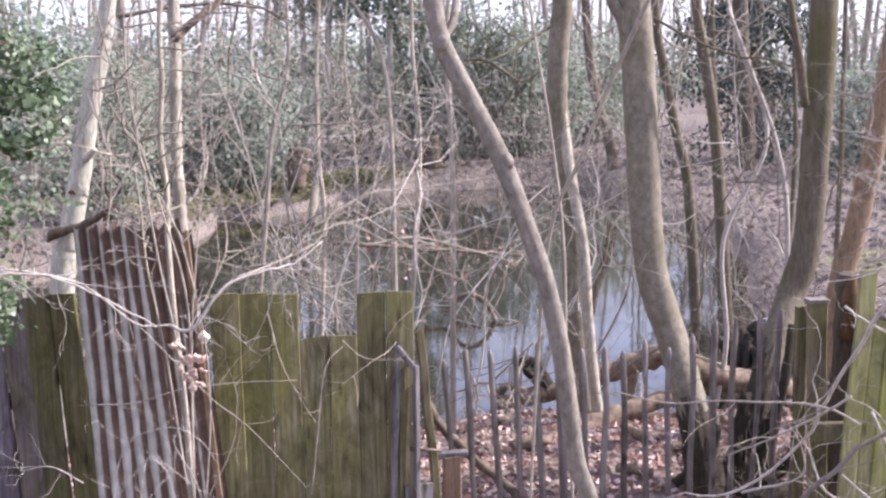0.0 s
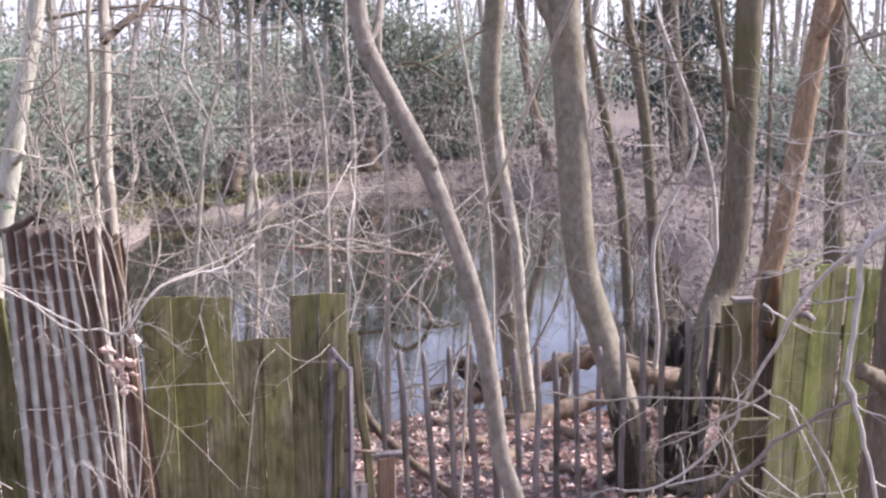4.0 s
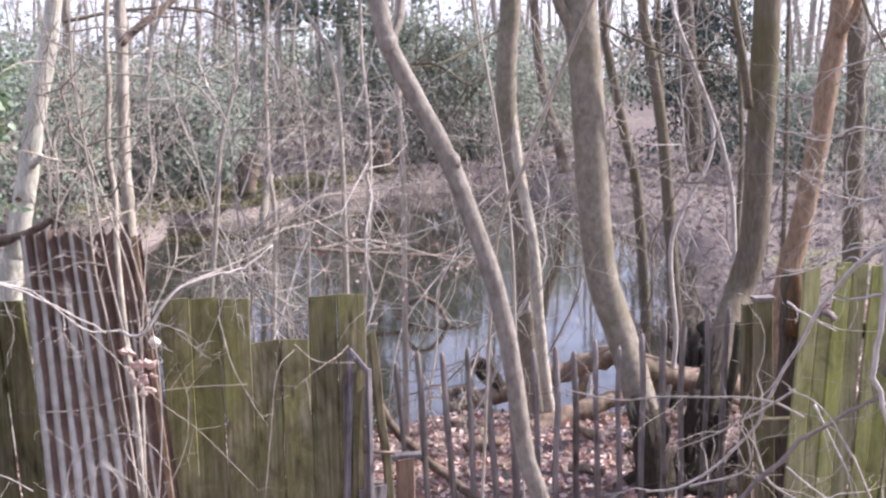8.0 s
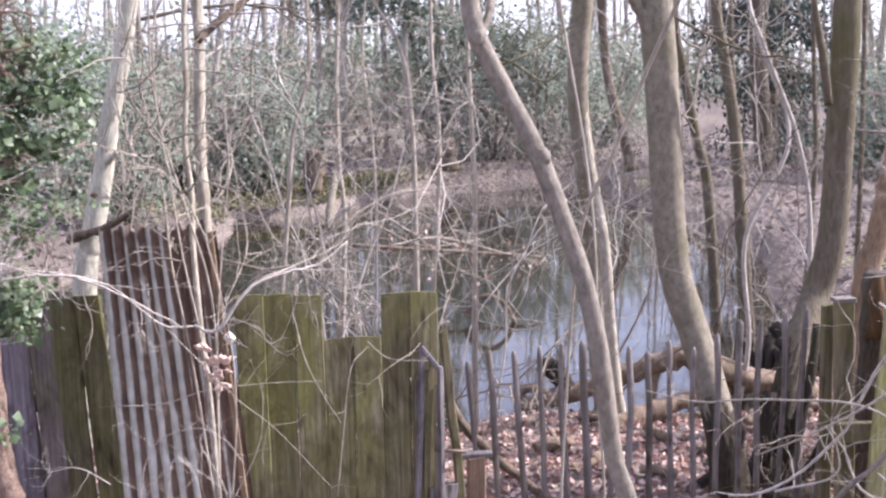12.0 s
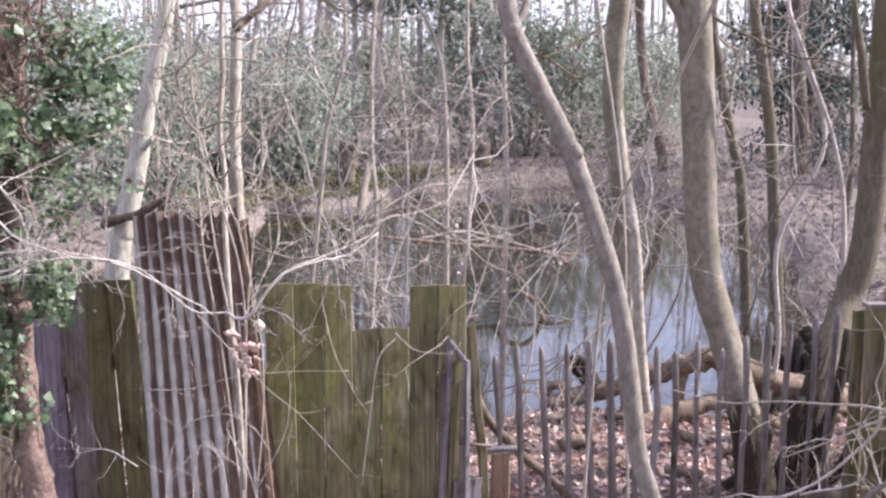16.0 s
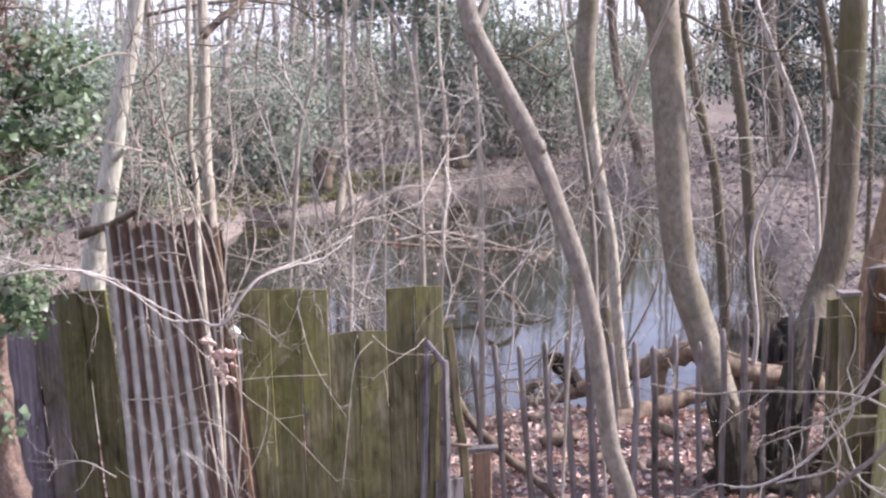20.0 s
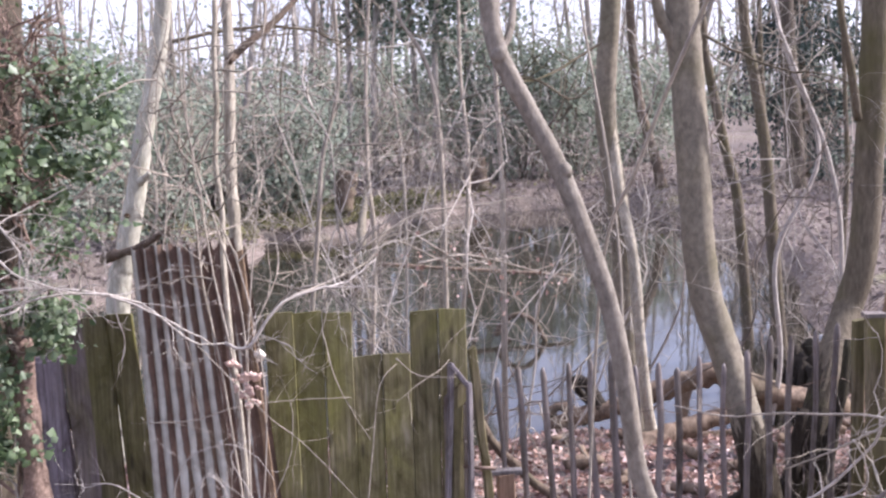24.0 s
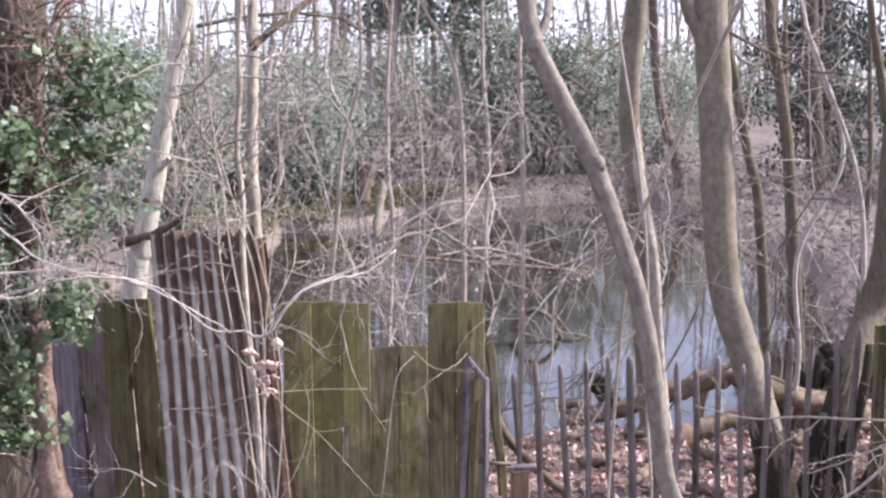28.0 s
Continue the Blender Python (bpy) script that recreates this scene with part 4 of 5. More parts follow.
# sleeves darken the two leaning trunks towards the foot: moss plus painted shade
for tr, line, count, r0, r1 in ((bpy.data.objects["pond_tree.001"], [(1.33, 6.85, -0.38), (1.26, 6.95, 0.30), (1.20, 7.10, 0.62), (1.11, 7.25, 0.95)], 14, 0.130, 0.091),
                                (bpy.data.objects["pond_tree.002"], [(1.38, 6.95, -0.41), (1.48, 7.00, -0.05), (1.66, 7.20, 0.42), (1.84, 7.50, 0.86), (1.98, 7.70, 1.12), (2.06, 7.70, 1.42)], 26, 0.150, 0.078)):
    m = Mesh()
    c = curve_through(line, 7)[:count]
    tube(m, c, np.linspace(r0, r1, len(c)), 36, 0.03, True, 0.07)
    part("trunk_foot", m, BARK_FOOT_SHADE, tr, "furrowed bark with moss and painted shade")

# the old stool under the leaning trunks, shade put into its near-black bark
root = thing("tree_stool", (1.50, 7.00, -0.20), "mossy stool of an old coppiced tree, darkened for shade", "stump")
m = Mesh()
for c, r in (((1.50, 7.02, -0.14), (0.30, 0.20, 0.24)), ((1.36, 6.98, -0.02), (0.12, 0.12, 0.20)), ((1.62, 7.06, 0.00), (0.13, 0.13, 0.20))):
    blob(m, c, r, 0.9, 16, 24)
part("stool", m, BARK_SHADE_WET, root)
for pts, r0, r1 in (([(1.48, 7.00, 0.05), (1.50, 7.02, 0.34), (1.56, 7.08, 0.62)], 0.055, 0.034), ([(1.60, 7.02, 0.05), (1.70, 7.05, 0.36), (1.80, 7.10, 0.70), (1.86, 7.20, 1.02)], 0.050, 0.022),
                    ([(1.40, 6.94, 0.00), (1.33, 6.90, 0.25), (1.35, 6.92, 0.46)], 0.045, 0.026), ([(1.68, 7.00, 0.00), (1.82, 6.98, 0.26), (1.92, 7.00, 0.52)], 0.042, 0.022)):
    m = Mesh()
    limb(m, pts, r0, r1, 9, 5, 0.14)
    part("shoot", m, BARK_SHADE_WET, root)

# black roots added to stand for the dark hollows under the bank
root = thing("shade_roots", on_ground(2.6, 10.7), "black roots added in place of dark hollows in the bank", "roots")
for k in range(16):
    m = Mesh()
    x, y = 2.15 + 0.062 * k + rng.normal(0, 0.05), 10.6 + rng.normal(0, 0.22)
    z = float(ground_z(x, y))
    limb(m, [(x + rng.normal(0, 0.12), y + 0.15, z + rng.uniform(0.25, 0.5)), (x + rng.normal(0, 0.08), y, z + 0.2), (x + rng.normal(0, 0.06), y - 0.12, z - 0.02), (x + rng.normal(0, 0.12), y - 0.3, z - 0.2)], rng.uniform(0.04, 0.07), rng.uniform(0.025, 0.05), 8, 4, 0.2)
    part("root", m, BARK_SHADE_WET, root)

# ---- fallen wood ----
root = thing("fallen_log", (0.98, 9.40, 0.00), "fallen bare tree trunk lying at the water's edge", "log")
m = Mesh()
limb(m, [(0.00, 9.42, -0.17), (0.27, 9.40, -0.06), (0.50, 9.40, -0.01), (0.74, 9.40, 0.08), (0.98, 9.40, 0.16), (1.21, 9.40, 0.25), (1.40, 9.42, 0.29), (1.69, 9.50, 0.15), (2.06, 9.60, 0.02), (2.50, 9.80, -0.08)], 0.066, 0.110, 14, 6, 0.13)
part("trunk", m, DEAD_LOG, root)
m = Mesh()
limb(m, [(0.44, 9.40, -0.03), (0.40, 9.42, 0.10), (0.33, 9.45, 0.20), (0.24, 9.50, 0.22), (0.27, 9.52, 0.13), (0.36, 9.50, 0.03)], 0.062, 0.034, 9, 5, 0.14)
part("branch", m, BARK_SHADE_WET, root, "black wet branch stub")
m = Mesh()
limb(m, [(1.17, 9.40, 0.22), (1.12, 9.35, 0.02), (1.13, 9.30, -0.21)], 0.045, 0.036, 8, 4, 0.14)
part("branch", m, DEAD_LOG, root)
for pts, a, b, lab in (([(0.60, 8.45, -0.08), (0.83, 8.60, -0.02), (1.05, 8.70, 0.03), (1.27, 8.80, 0.08), (1.48, 8.85, 0.12)], 21, 15, "long thick brown fallen branch on leaf litter"),
                       ([(1.00, 9.00, -0.14), (1.21, 9.00, -0.12), (1.50, 9.05, -0.11)], 10, 9, "short rotting log beside the water"),
                       ([(-0.07, 9.00, -0.22), (0.16, 9.00, -0.14), (0.41, 9.00, -0.17)], 7, 6, "short pale log at the water's edge"),
                       ([(1.09, 8.80, -0.12), (1.42, 8.90, -0.11), (1.84, 9.00, -0.13), (2.30, 9.20, -0.11)], 11, 12, "mossy fallen log behind the paling"),
                       ([(1.72, 9.60, -0.06), (2.08, 9.70, 0.02), (2.60, 9.80, -0.13)], 14, 10, "pale rotting log on the bank"),
                       ([(0.01, 7.40, -0.06), (0.24, 7.50, -0.04), (0.52, 7.60, 0.00)], 10, 7, "broken branch lying among dry leaves"),
                       ([(0.82, 7.50, -0.05), (1.10, 7.60, -0.07), (1.29, 7.60, -0.15)], 9, 7, "broken branch lying among dry leaves"),
                       ([(0.24, 8.40, -0.03), (0.28, 8.20, -0.09), (0.22, 8.00, -0.19)], 7, 5, "curved reddish branch among dry leaves"),
                       ([(-0.45, 6.60, 0.78), (-0.35, 6.60, 0.58), (-0.17, 6.60, 0.38), (0.01, 6.50, 0.26), (0.17, 6.40, 0.15)], 8, 9, "dark curved branch leaning on the paling"),
                       ([(-0.02, 9.90, -0.17), (0.12, 9.90, -0.11), (0.20, 9.90, -0.13), (0.29, 9.90, -0.19)], 9, 7, "dark branch floating in the pond"),
                       ([(-0.55, 13.00, -0.10), (-0.51, 13.00, -0.02), (-0.40, 13.00, 0.10), (-0.26, 13.00, 0.14), (-0.11, 13.00, 0.05), (-0.01, 13.00, -0.12), (0.04, 13.00, -0.24)], 6, 4, "dark arched branch rising from the pond"),
                       ([(-0.52, 13.02, -0.02), (-0.44, 13.05, -0.12), (-0.34, 13.10, -0.25)], 5, 4, "dark branch dipping into the pond"),
                       ([(-2.14, 15.00, 0.47), (-1.25, 15.00, 0.40), (-0.37, 15.00, 0.34), (0.39, 15.00, 0.28)], 4, 3, "long thin pale stick over the pond")):
    root = thing("fallen_branch", pts[0], lab, "branch", "fallen branches")
    m = Mesh()
    limb(m, pts, a * pts[0][1] / 2042, b * pts[-1][1] / 2042, 9, 6, 0.12)
    part("branch", m, BARK_BROWN if "dark" in lab else DEAD_LOG, root)

# knots on the sapling
for p, r in (((0.02, 2.59, 2.38), 0.011), ((-0.12, 2.59, 2.64), 0.014)):
    m = Mesh()
    blob(m, p, (r * 1.5, r * 1.3, r * 1.8), 0.4)
    ob = part("knot", m, BARK_SAPLING, bpy.data.objects["leaning_sapling"])

# broken wood strewn behind the paling
for i, (x, y) in enumerate(((0.25, 8.0), (0.55, 7.7), (1.0, 8.2), (1.35, 7.8), (1.75, 8.5), (0.9, 7.3), (2.1, 8.9), (2.5, 9.3), (1.5, 9.0), (0.1, 8.6), (2.0, 7.6), (2.7, 8.2), (3.1, 9.4), (2.9, 10.0), (0.6, 8.7), (-0.4, 8.4))):
    root = thing("wood_chunk", on_ground(x, y, -0.03), "pale broken piece of dead wood on dry leaves", "wood", "wood chunks")
    m = Mesh()
    a = rng.uniform(0, math.pi)
    d = np.array((math.cos(a), 0.6 * math.sin(a), rng.uniform(-0.05, 0.1))) * rng.uniform(0.08, 0.26)
    c = np.array(on_ground(x, y, -0.04))
    limb(m, [c - d, c + rng.normal(0, 0.015, 3), c + d], rng.uniform(0.025, 0.055), rng.uniform(0.02, 0.045), 8, 4, 0.18)
    part("wood", m, DEAD_LOG, root)

# old stumps and a reddish leaf heap on the far shore
for pts, r0, r1, mat, lab in (([(-4.21, 24.50, 0.31), (-4.19, 24.50, 0.74), (-4.12, 24.50, 1.19)], 0.20, 0.24, BARK_BROWN, "dark hollow stump on the far shore"),
                              ([(-1.56, 29.80, 0.29), (-1.58, 29.80, 0.73), (-1.60, 29.80, 1.16)], 0.28, 0.22, BARK_BROWN, "dark broken stump across the pond"),
                              ([(-3.26, 20.50, 0.01), (-3.28, 21.00, 0.47), (-3.25, 21.50, 0.95)], 0.09, 0.06, BARK_SMOOTH, "grey dead stem standing in the pond")):
    root = thing("stump", pts[0], lab, "stump", "far stumps")
    m = Mesh()
    limb(m, pts, r0, r1, 11, 5, 0.14)
    part("trunk", m, mat, root)
m = Mesh()
blob(m, (-7.18, 31.00, 1.00), (0.45, 0.3, 0.22), 0.6, 8, 12)
blob(m, (-6.79, 31.00, 0.90), (0.3, 0.3, 0.15), 0.6, 8, 12)
tagged(part("leaf_heap", m, BRICKISH), "reddish brown heap of dead bracken on the far bank", "heap")


# ---- twigs and stems over the fence ----
def bramble(name, label, lines, radius, material, count=8, length=0.35, group="", depth=2, category="branch"):
    """Crooked branches along the guide lines, with side twigs."""
    root = thing(name, lines[0][0], label, category, group)
    for pts in lines:
        mm = Mesh()
        c = curve_through(pts, 4)
        c[1:-1] += rng.normal(0, radius * 0.3, c[1:-1].shape)
        tube(mm, c, np.linspace(radius, radius * 0.45, len(c)), 7, 0.06)
        br = part("branch", mm, material, root)
        if count:
            mm = Mesh()
            sprout(mm, c, radius * 0.45, count, length, depth, 0.8, 0.02, 4, 0.25, 0.1)
            part("twig_spray", mm, material, br)
    return root


# grey stems beside the iron sheets
tree("dead_stem", "pale barkless stem standing at the iron sheets", [(-1.41, 5.10, -0.05), (-1.43, 5.15, 0.89), (-1.49, 5.22, 1.52), (-1.52, 5.28, 1.84), (-1.52, 5.30, 2.06), (-1.54, 5.30, 2.30), (-1.52, 5.30, 2.56), (-1.52, 5.30, 2.80), (-1.505, 5.30, 3.05), (-1.52, 5.30, 3.60)], 0.015, 0.012, BARK_PEEL, sides=9, flare=1.0, twigs=9, twig_len=0.4)
tree("dead_stem", "pale peeling trunk behind the iron sheets with a dark bough", [(-1.56, 5.60, -0.20), (-1.54, 5.60, 0.90), (-1.54, 5.60, 1.44), (-1.54, 5.60, 1.81), (-1.545, 5.60, 2.03), (-1.55, 5.60, 2.28), (-1.54, 5.60, 2.52), (-1.53, 5.60, 2.74), (-1.53, 5.60, 2.87), (-1.52, 5.60, 3.50)], 0.034, 0.024, BARK_PEEL, sides=11, flare=1.0, rough=0.08,
     limbs=[([(-1.52, 5.55, 2.77), (-1.48, 5.60, 2.82), (-1.43, 5.60, 2.86), (-1.36, 5.65, 2.92), (-1.29, 5.70, 2.99), (-1.19, 5.80, 3.12)], 0.021, 0.016, BARK_BROWN)])
for pts, w in (([(-1.45, 5.20, 0.60), (-1.53, 5.20, 1.31), (-1.60, 5.20, 1.74), (-1.64, 5.25, 2.09), (-1.73, 5.30, 2.53), (-1.81, 5.30, 2.91)], 4),
               ([(-1.41, 5.10, 0.64), (-1.44, 5.10, 1.31), (-1.53, 5.15, 1.77), (-1.59, 5.20, 2.12), (-1.63, 5.20, 2.45), (-1.63, 5.20, 2.80), (-1.54, 5.20, 3.09)], 4),
               ([(-1.40, 5.10, 0.64), (-1.39, 5.10, 1.54), (-1.49, 5.10, 2.00), (-1.58, 5.10, 2.33), (-1.62, 5.10, 2.65), (-1.61, 5.10, 3.01)], 4),
               ([(-1.39, 5.05, 0.52), (-1.37, 5.05, 1.35), (-1.33, 5.10, 1.90), (-1.29, 5.10, 2.20), (-1.32, 5.20, 2.55), (-1.25, 5.20, 2.94)], 3),
               ([(-1.35, 5.00, 0.41), (-1.28, 5.00, 1.20), (-1.36, 5.00, 1.79), (-1.49, 5.00, 2.11), (-1.69, 5.00, 2.29), (-1.70, 5.00, 2.63), (-1.63, 5.00, 2.94)], 3),
               ([(-2.23, 6.20, 1.33), (-2.12, 6.20, 1.77), (-2.08, 6.20, 2.14), (-2.19, 6.30, 2.50), (-2.12, 6.30, 2.86)], 4)):
    tree("hazel_shoot", "thin upright grey shoot in front of the iron sheets", pts, w * 0.55 * 5.2 / 2042, w * 0.38 * 5.2 / 2042, TWIG, sides=6, twigs=9, twig_len=0.35, group="shoots", flare=1.0)

# bare thorny boughs reaching in over the boards
bramble("thorn_bough", "bare pale thorny boughs reaching across the fence",
        [[(-3.03, 3.90, 1.56), (-2.76, 4.10, 1.56), (-2.67, 4.20, 1.65), (-2.50, 4.30, 1.74), (-2.22, 4.50, 1.73), (-2.16, 4.60, 1.79), (-2.00, 4.60, 1.83)],
         [(-3.09, 4.00, 1.86), (-2.82, 4.20, 1.84), (-2.53, 4.40, 1.83), (-2.18, 4.60, 1.82), (-1.89, 4.70, 1.78), (-1.66, 4.80, 1.65), (-1.48, 4.90, 1.51)],
         [(-3.24, 4.20, 1.77), (-2.78, 4.30, 1.79), (-2.45, 4.50, 1.71), (-2.00, 4.60, 1.80), (-1.76, 4.80, 1.72), (-1.58, 4.90, 1.53), (-1.45, 5.00, 1.50)],
         [(-2.68, 4.50, 2.37), (-2.60, 4.50, 2.26), (-2.54, 4.50, 2.16), (-2.40, 4.50, 2.08), (-2.27, 4.50, 1.98), (-2.14, 4.50, 1.88), (-1.96, 4.60, 1.80)],
         [(-2.61, 4.30, 2.20), (-2.60, 4.30, 2.11), (-2.52, 4.30, 2.00), (-2.42, 4.30, 1.89), (-2.37, 4.30, 1.82), (-2.24, 4.40, 1.74)],
         [(-3.05, 4.30, 2.22), (-2.88, 4.30, 2.23), (-2.72, 4.30, 2.24), (-2.60, 4.30, 2.23), (-2.47, 4.30, 2.25)],
         [(-3.05, 4.30, 2.02), (-2.88, 4.30, 2.04), (-2.75, 4.30, 2.08), (-2.61, 4.30, 2.09)],
         [(-2.54, 4.50, 2.17), (-2.41, 4.50, 2.13), (-2.33, 4.50, 2.16), (-2.24, 4.50, 2.11), (-2.17, 4.50, 2.03), (-2.13, 4.50, 1.95)],
         [(-1.44, 4.95, 1.51), (-1.33, 4.95, 1.49), (-1.22, 5.00, 1.65), (-1.06, 5.10, 1.72), (-0.92, 5.20, 1.74), (-0.80, 5.30, 1.83)]],
        0.0082, TWIG_PALE, 15, 0.34)
bramble("thorn_bough", "tangle of fine bare twigs before the pond",
        [[(-1.28, 5.60, 1.61), (-1.12, 5.80, 1.65), (-0.95, 6.00, 1.72), (-0.81, 6.10, 1.82), (-0.53, 6.40, 1.65), (-0.26, 6.60, 1.65)],
         [(-0.76, 6.20, 1.87), (-0.53, 6.30, 1.70), (-0.34, 6.30, 1.54), (-0.16, 6.40, 1.45)],
         [(-1.18, 6.60, 2.32), (-0.85, 6.60, 2.33), (-0.53, 6.60, 2.34)],
         [(-1.41, 7.00, 1.76), (-1.32, 7.00, 2.17), (-1.14, 7.00, 2.40), (-0.90, 7.00, 2.50), (-0.65, 7.20, 2.46)],
         [(-1.07, 6.40, 1.72), (-0.74, 6.60, 1.92), (-0.49, 6.80, 1.93), (-0.09, 7.00, 1.97)],
         [(-0.68, 6.00, 1.71), (-0.42, 6.20, 1.72), (-0.09, 6.40, 1.61), (0.13, 6.50, 1.53)]],
        0.0065, TWIG, 18, 0.45)
# a few dry leaves still cling to that tangle
m = Mesh()
n = 60
ends = ((-0.76, 6.20, 1.67), (-0.43, 6.30, 1.70), (-0.22, 6.40, 1.63), (0.03, 6.50, 1.55), (-0.32, 6.40, 1.49), (-0.60, 6.40, 1.73))
at = np.array([ends[i] for i in rng.integers(0, 6, n)]) + rng.normal(0, 1, (n, 3)) * (0.13, 0.08, 0.07)
leaves(m, at, 0.032, np.tile((0.0, 0.0, -0.7), (n, 1)), 0.2, 0.35)
part("leaf_mass", m, DRY_LEAF, bpy.data.objects["thorn_bough.001"], "few dry brown leaves left on the twigs")
bramble("hanging_twig", "long bare twigs hanging over the green boards",
        [[(-1.05, 5.20, 1.52), (-1.00, 5.20, 1.30), (-0.93, 5.20, 1.14), (-0.84, 5.20, 0.99)],
         [(-1.03, 5.20, 1.73), (-1.03, 5.20, 1.57), (-1.10, 5.20, 1.41), (-1.15, 5.20, 1.31)],
         [(-1.55, 4.90, 1.51), (-1.41, 4.90, 1.36), (-1.24, 4.90, 1.18), (-1.10, 5.00, 1.02), (-0.86, 5.00, 0.75)],
         [(-1.79, 4.90, 1.16), (-1.59, 4.90, 1.17), (-1.39, 4.90, 1.23), (-1.22, 5.00, 1.23), (-0.91, 5.10, 1.22)],
         [(-1.32, 5.00, 0.68), (-1.19, 5.00, 0.94), (-1.16, 5.00, 1.15), (-1.17, 5.00, 1.23)],
         [(-0.87, 5.20, 0.64), (-0.83, 5.20, 0.95), (-0.79, 5.20, 1.25), (-0.72, 5.30, 1.33)],
         [(-0.76, 5.60, 1.29), (-0.65, 5.60, 1.20), (-0.46, 5.60, 1.19)]],
        0.0027, TWIG, 3, 0.22)
bramble("overhead_bough", "thin dark boughs crossing high between the trunks",
        [[(1.16, 8.60, 2.99), (1.45, 8.60, 2.83), (1.73, 8.50, 2.71), (1.97, 8.40, 2.68), (2.14, 8.20, 2.59)],
         [(0.40, 8.00, 2.92), (0.14, 7.80, 2.76), (-0.05, 7.60, 2.68), (-0.26, 7.40, 2.66)],
         [(2.61, 7.40, 3.12), (2.70, 7.30, 2.83), (2.83, 7.20, 2.59), (2.99, 7.10, 2.43)],
         [(-1.87, 5.80, 2.89), (-1.65, 5.90, 2.94), (-1.39, 6.00, 2.96), (-1.20, 6.10, 2.94), (-1.08, 6.20, 2.86)],
         [(-0.31, 7.60, 2.63), (-0.08, 7.50, 2.69), (0.17, 7.50, 2.55), (0.31, 7.50, 2.62)]],
        0.011, BARK_GREY, 9, 0.7)
bramble("dry_bramble", "arching dry bramble stems at the foot of the iron sheets",
        [[(-1.69, 4.80, 0.63), (-1.65, 4.80, 0.91), (-1.57, 4.80, 1.04), (-1.40, 4.80, 1.09), (-1.28, 4.80, 1.03), (-1.21, 4.80, 0.93)],
         [(-1.57, 4.80, 0.60), (-1.53, 4.80, 0.93), (-1.45, 4.80, 0.93), (-1.29, 4.80, 0.80)],
         [(-1.37, 4.70, 0.64), (-1.39, 4.70, 0.89), (-1.47, 4.70, 0.98), (-1.57, 4.70, 0.89), (-1.65, 4.70, 0.75)],
         [(-1.25, 4.80, 0.60), (-1.31, 4.80, 0.85), (-1.40, 4.80, 1.03), (-1.32, 4.80, 1.11)],
         [(-1.73, 4.60, 0.91), (-1.86, 4.60, 0.98), (-2.00, 4.60, 0.96)]],
        0.0027, TWIG_PALE, 7, 0.26)
bramble("pale_bough", "bleached bare bough hanging in front of the green boards",
        [[(1.32, 3.10, 2.16), (1.28, 3.20, 2.11), (1.21, 3.30, 2.03), (1.14, 3.40, 1.90), (1.09, 3.50, 1.73), (1.03, 3.60, 1.55), (0.99, 3.70, 1.38), (0.82, 3.80, 1.18), (0.69, 3.90, 1.12)]],
        0.0085, TWIG_PALE, 6, 0.35)
bramble("pale_bough", "thick pale crooked bough hanging down beside the fence",
        [[(1.44, 3.04, 2.20), (1.31, 3.02, 2.22), (1.23, 3.00, 2.18), (1.16, 3.00, 2.10), (1.16, 3.00, 1.97), (1.14, 3.00, 1.80), (1.17, 3.00, 1.64), (1.21, 3.00, 1.50), (1.25, 3.00, 1.31)]],
        0.012, TWIG_PALE, 5, 0.25)
bramble("pale_bough", "fine pale twigs spreading before the bank",
        [[(1.47, 3.40, 2.23), (1.37, 3.50, 2.20), (1.27, 3.60, 2.15), (1.21, 3.70, 2.09), (1.18, 3.80, 2.06)],
         [(1.63, 3.80, 2.43), (1.52, 3.90, 2.37), (1.42, 4.00, 2.38), (1.35, 4.10, 2.33), (1.26, 4.20, 2.36)],
         [(1.70, 4.00, 2.58), (1.55, 4.10, 2.61), (1.42, 4.20, 2.58), (1.33, 4.30, 2.47)],
         [(1.89, 4.40, 2.20), (1.75, 4.50, 2.24), (1.66, 4.60, 2.19), (1.54, 4.80, 2.10)]],
        0.0042, TWIG_PALE, 12, 0.4)
bramble("low_bough", "grey twigs spreading low before the paling",
        [[(1.11, 3.50, 1.50), (1.02, 3.60, 1.53), (0.82, 3.80, 1.49), (0.58, 4.00, 1.43), (0.43, 4.10, 1.44)],
         [(1.08, 3.50, 1.59), (0.96, 3.60, 1.47), (0.86, 3.70, 1.38), (0.76, 3.80, 1.30)],
         [(1.08, 3.30, 1.28), (0.98, 3.40, 1.33), (0.96, 3.50, 1.41), (0.94, 3.50, 1.44)],
         [(1.23, 3.20, 1.31), (1.14, 3.20, 1.50), (1.10, 3.30, 1.59), (1.03, 3.40, 1.62)]],
        0.0048, TWIG, 4, 0.3)
bramble("low_bough", "dark grey bough rising across the boards",
        [[(0.82, 3.30, 1.27), (0.94, 3.30, 1.39), (1.07, 3.30, 1.51), (1.19, 3.30, 1.58), (1.27, 3.30, 1.61), (1.42, 3.30, 1.64)]],
        0.0085, TWIG_DARK, 5, 0.25)
bramble("pale_bough", "slim pale twigs hanging low before the boards",
        [[(1.11, 3.40, 1.57), (1.14, 3.35, 1.49), (1.18, 3.30, 1.39), (1.21, 3.30, 1.28)],
         [(1.06, 3.50, 1.34), (1.11, 3.45, 1.30), (1.16, 3.40, 1.27)],
         [(1.08, 3.60, 1.85), (1.15, 3.60, 1.80), (1.24, 3.60, 1.75)],
         [(0.80, 3.70, 1.21), (0.92, 3.65, 1.26), (0.97, 3.60, 1.31), (0.95, 3.55, 1.41), (0.90, 3.50, 1.49)]],
        0.0042, TWIG_PALE, 4, 0.2)
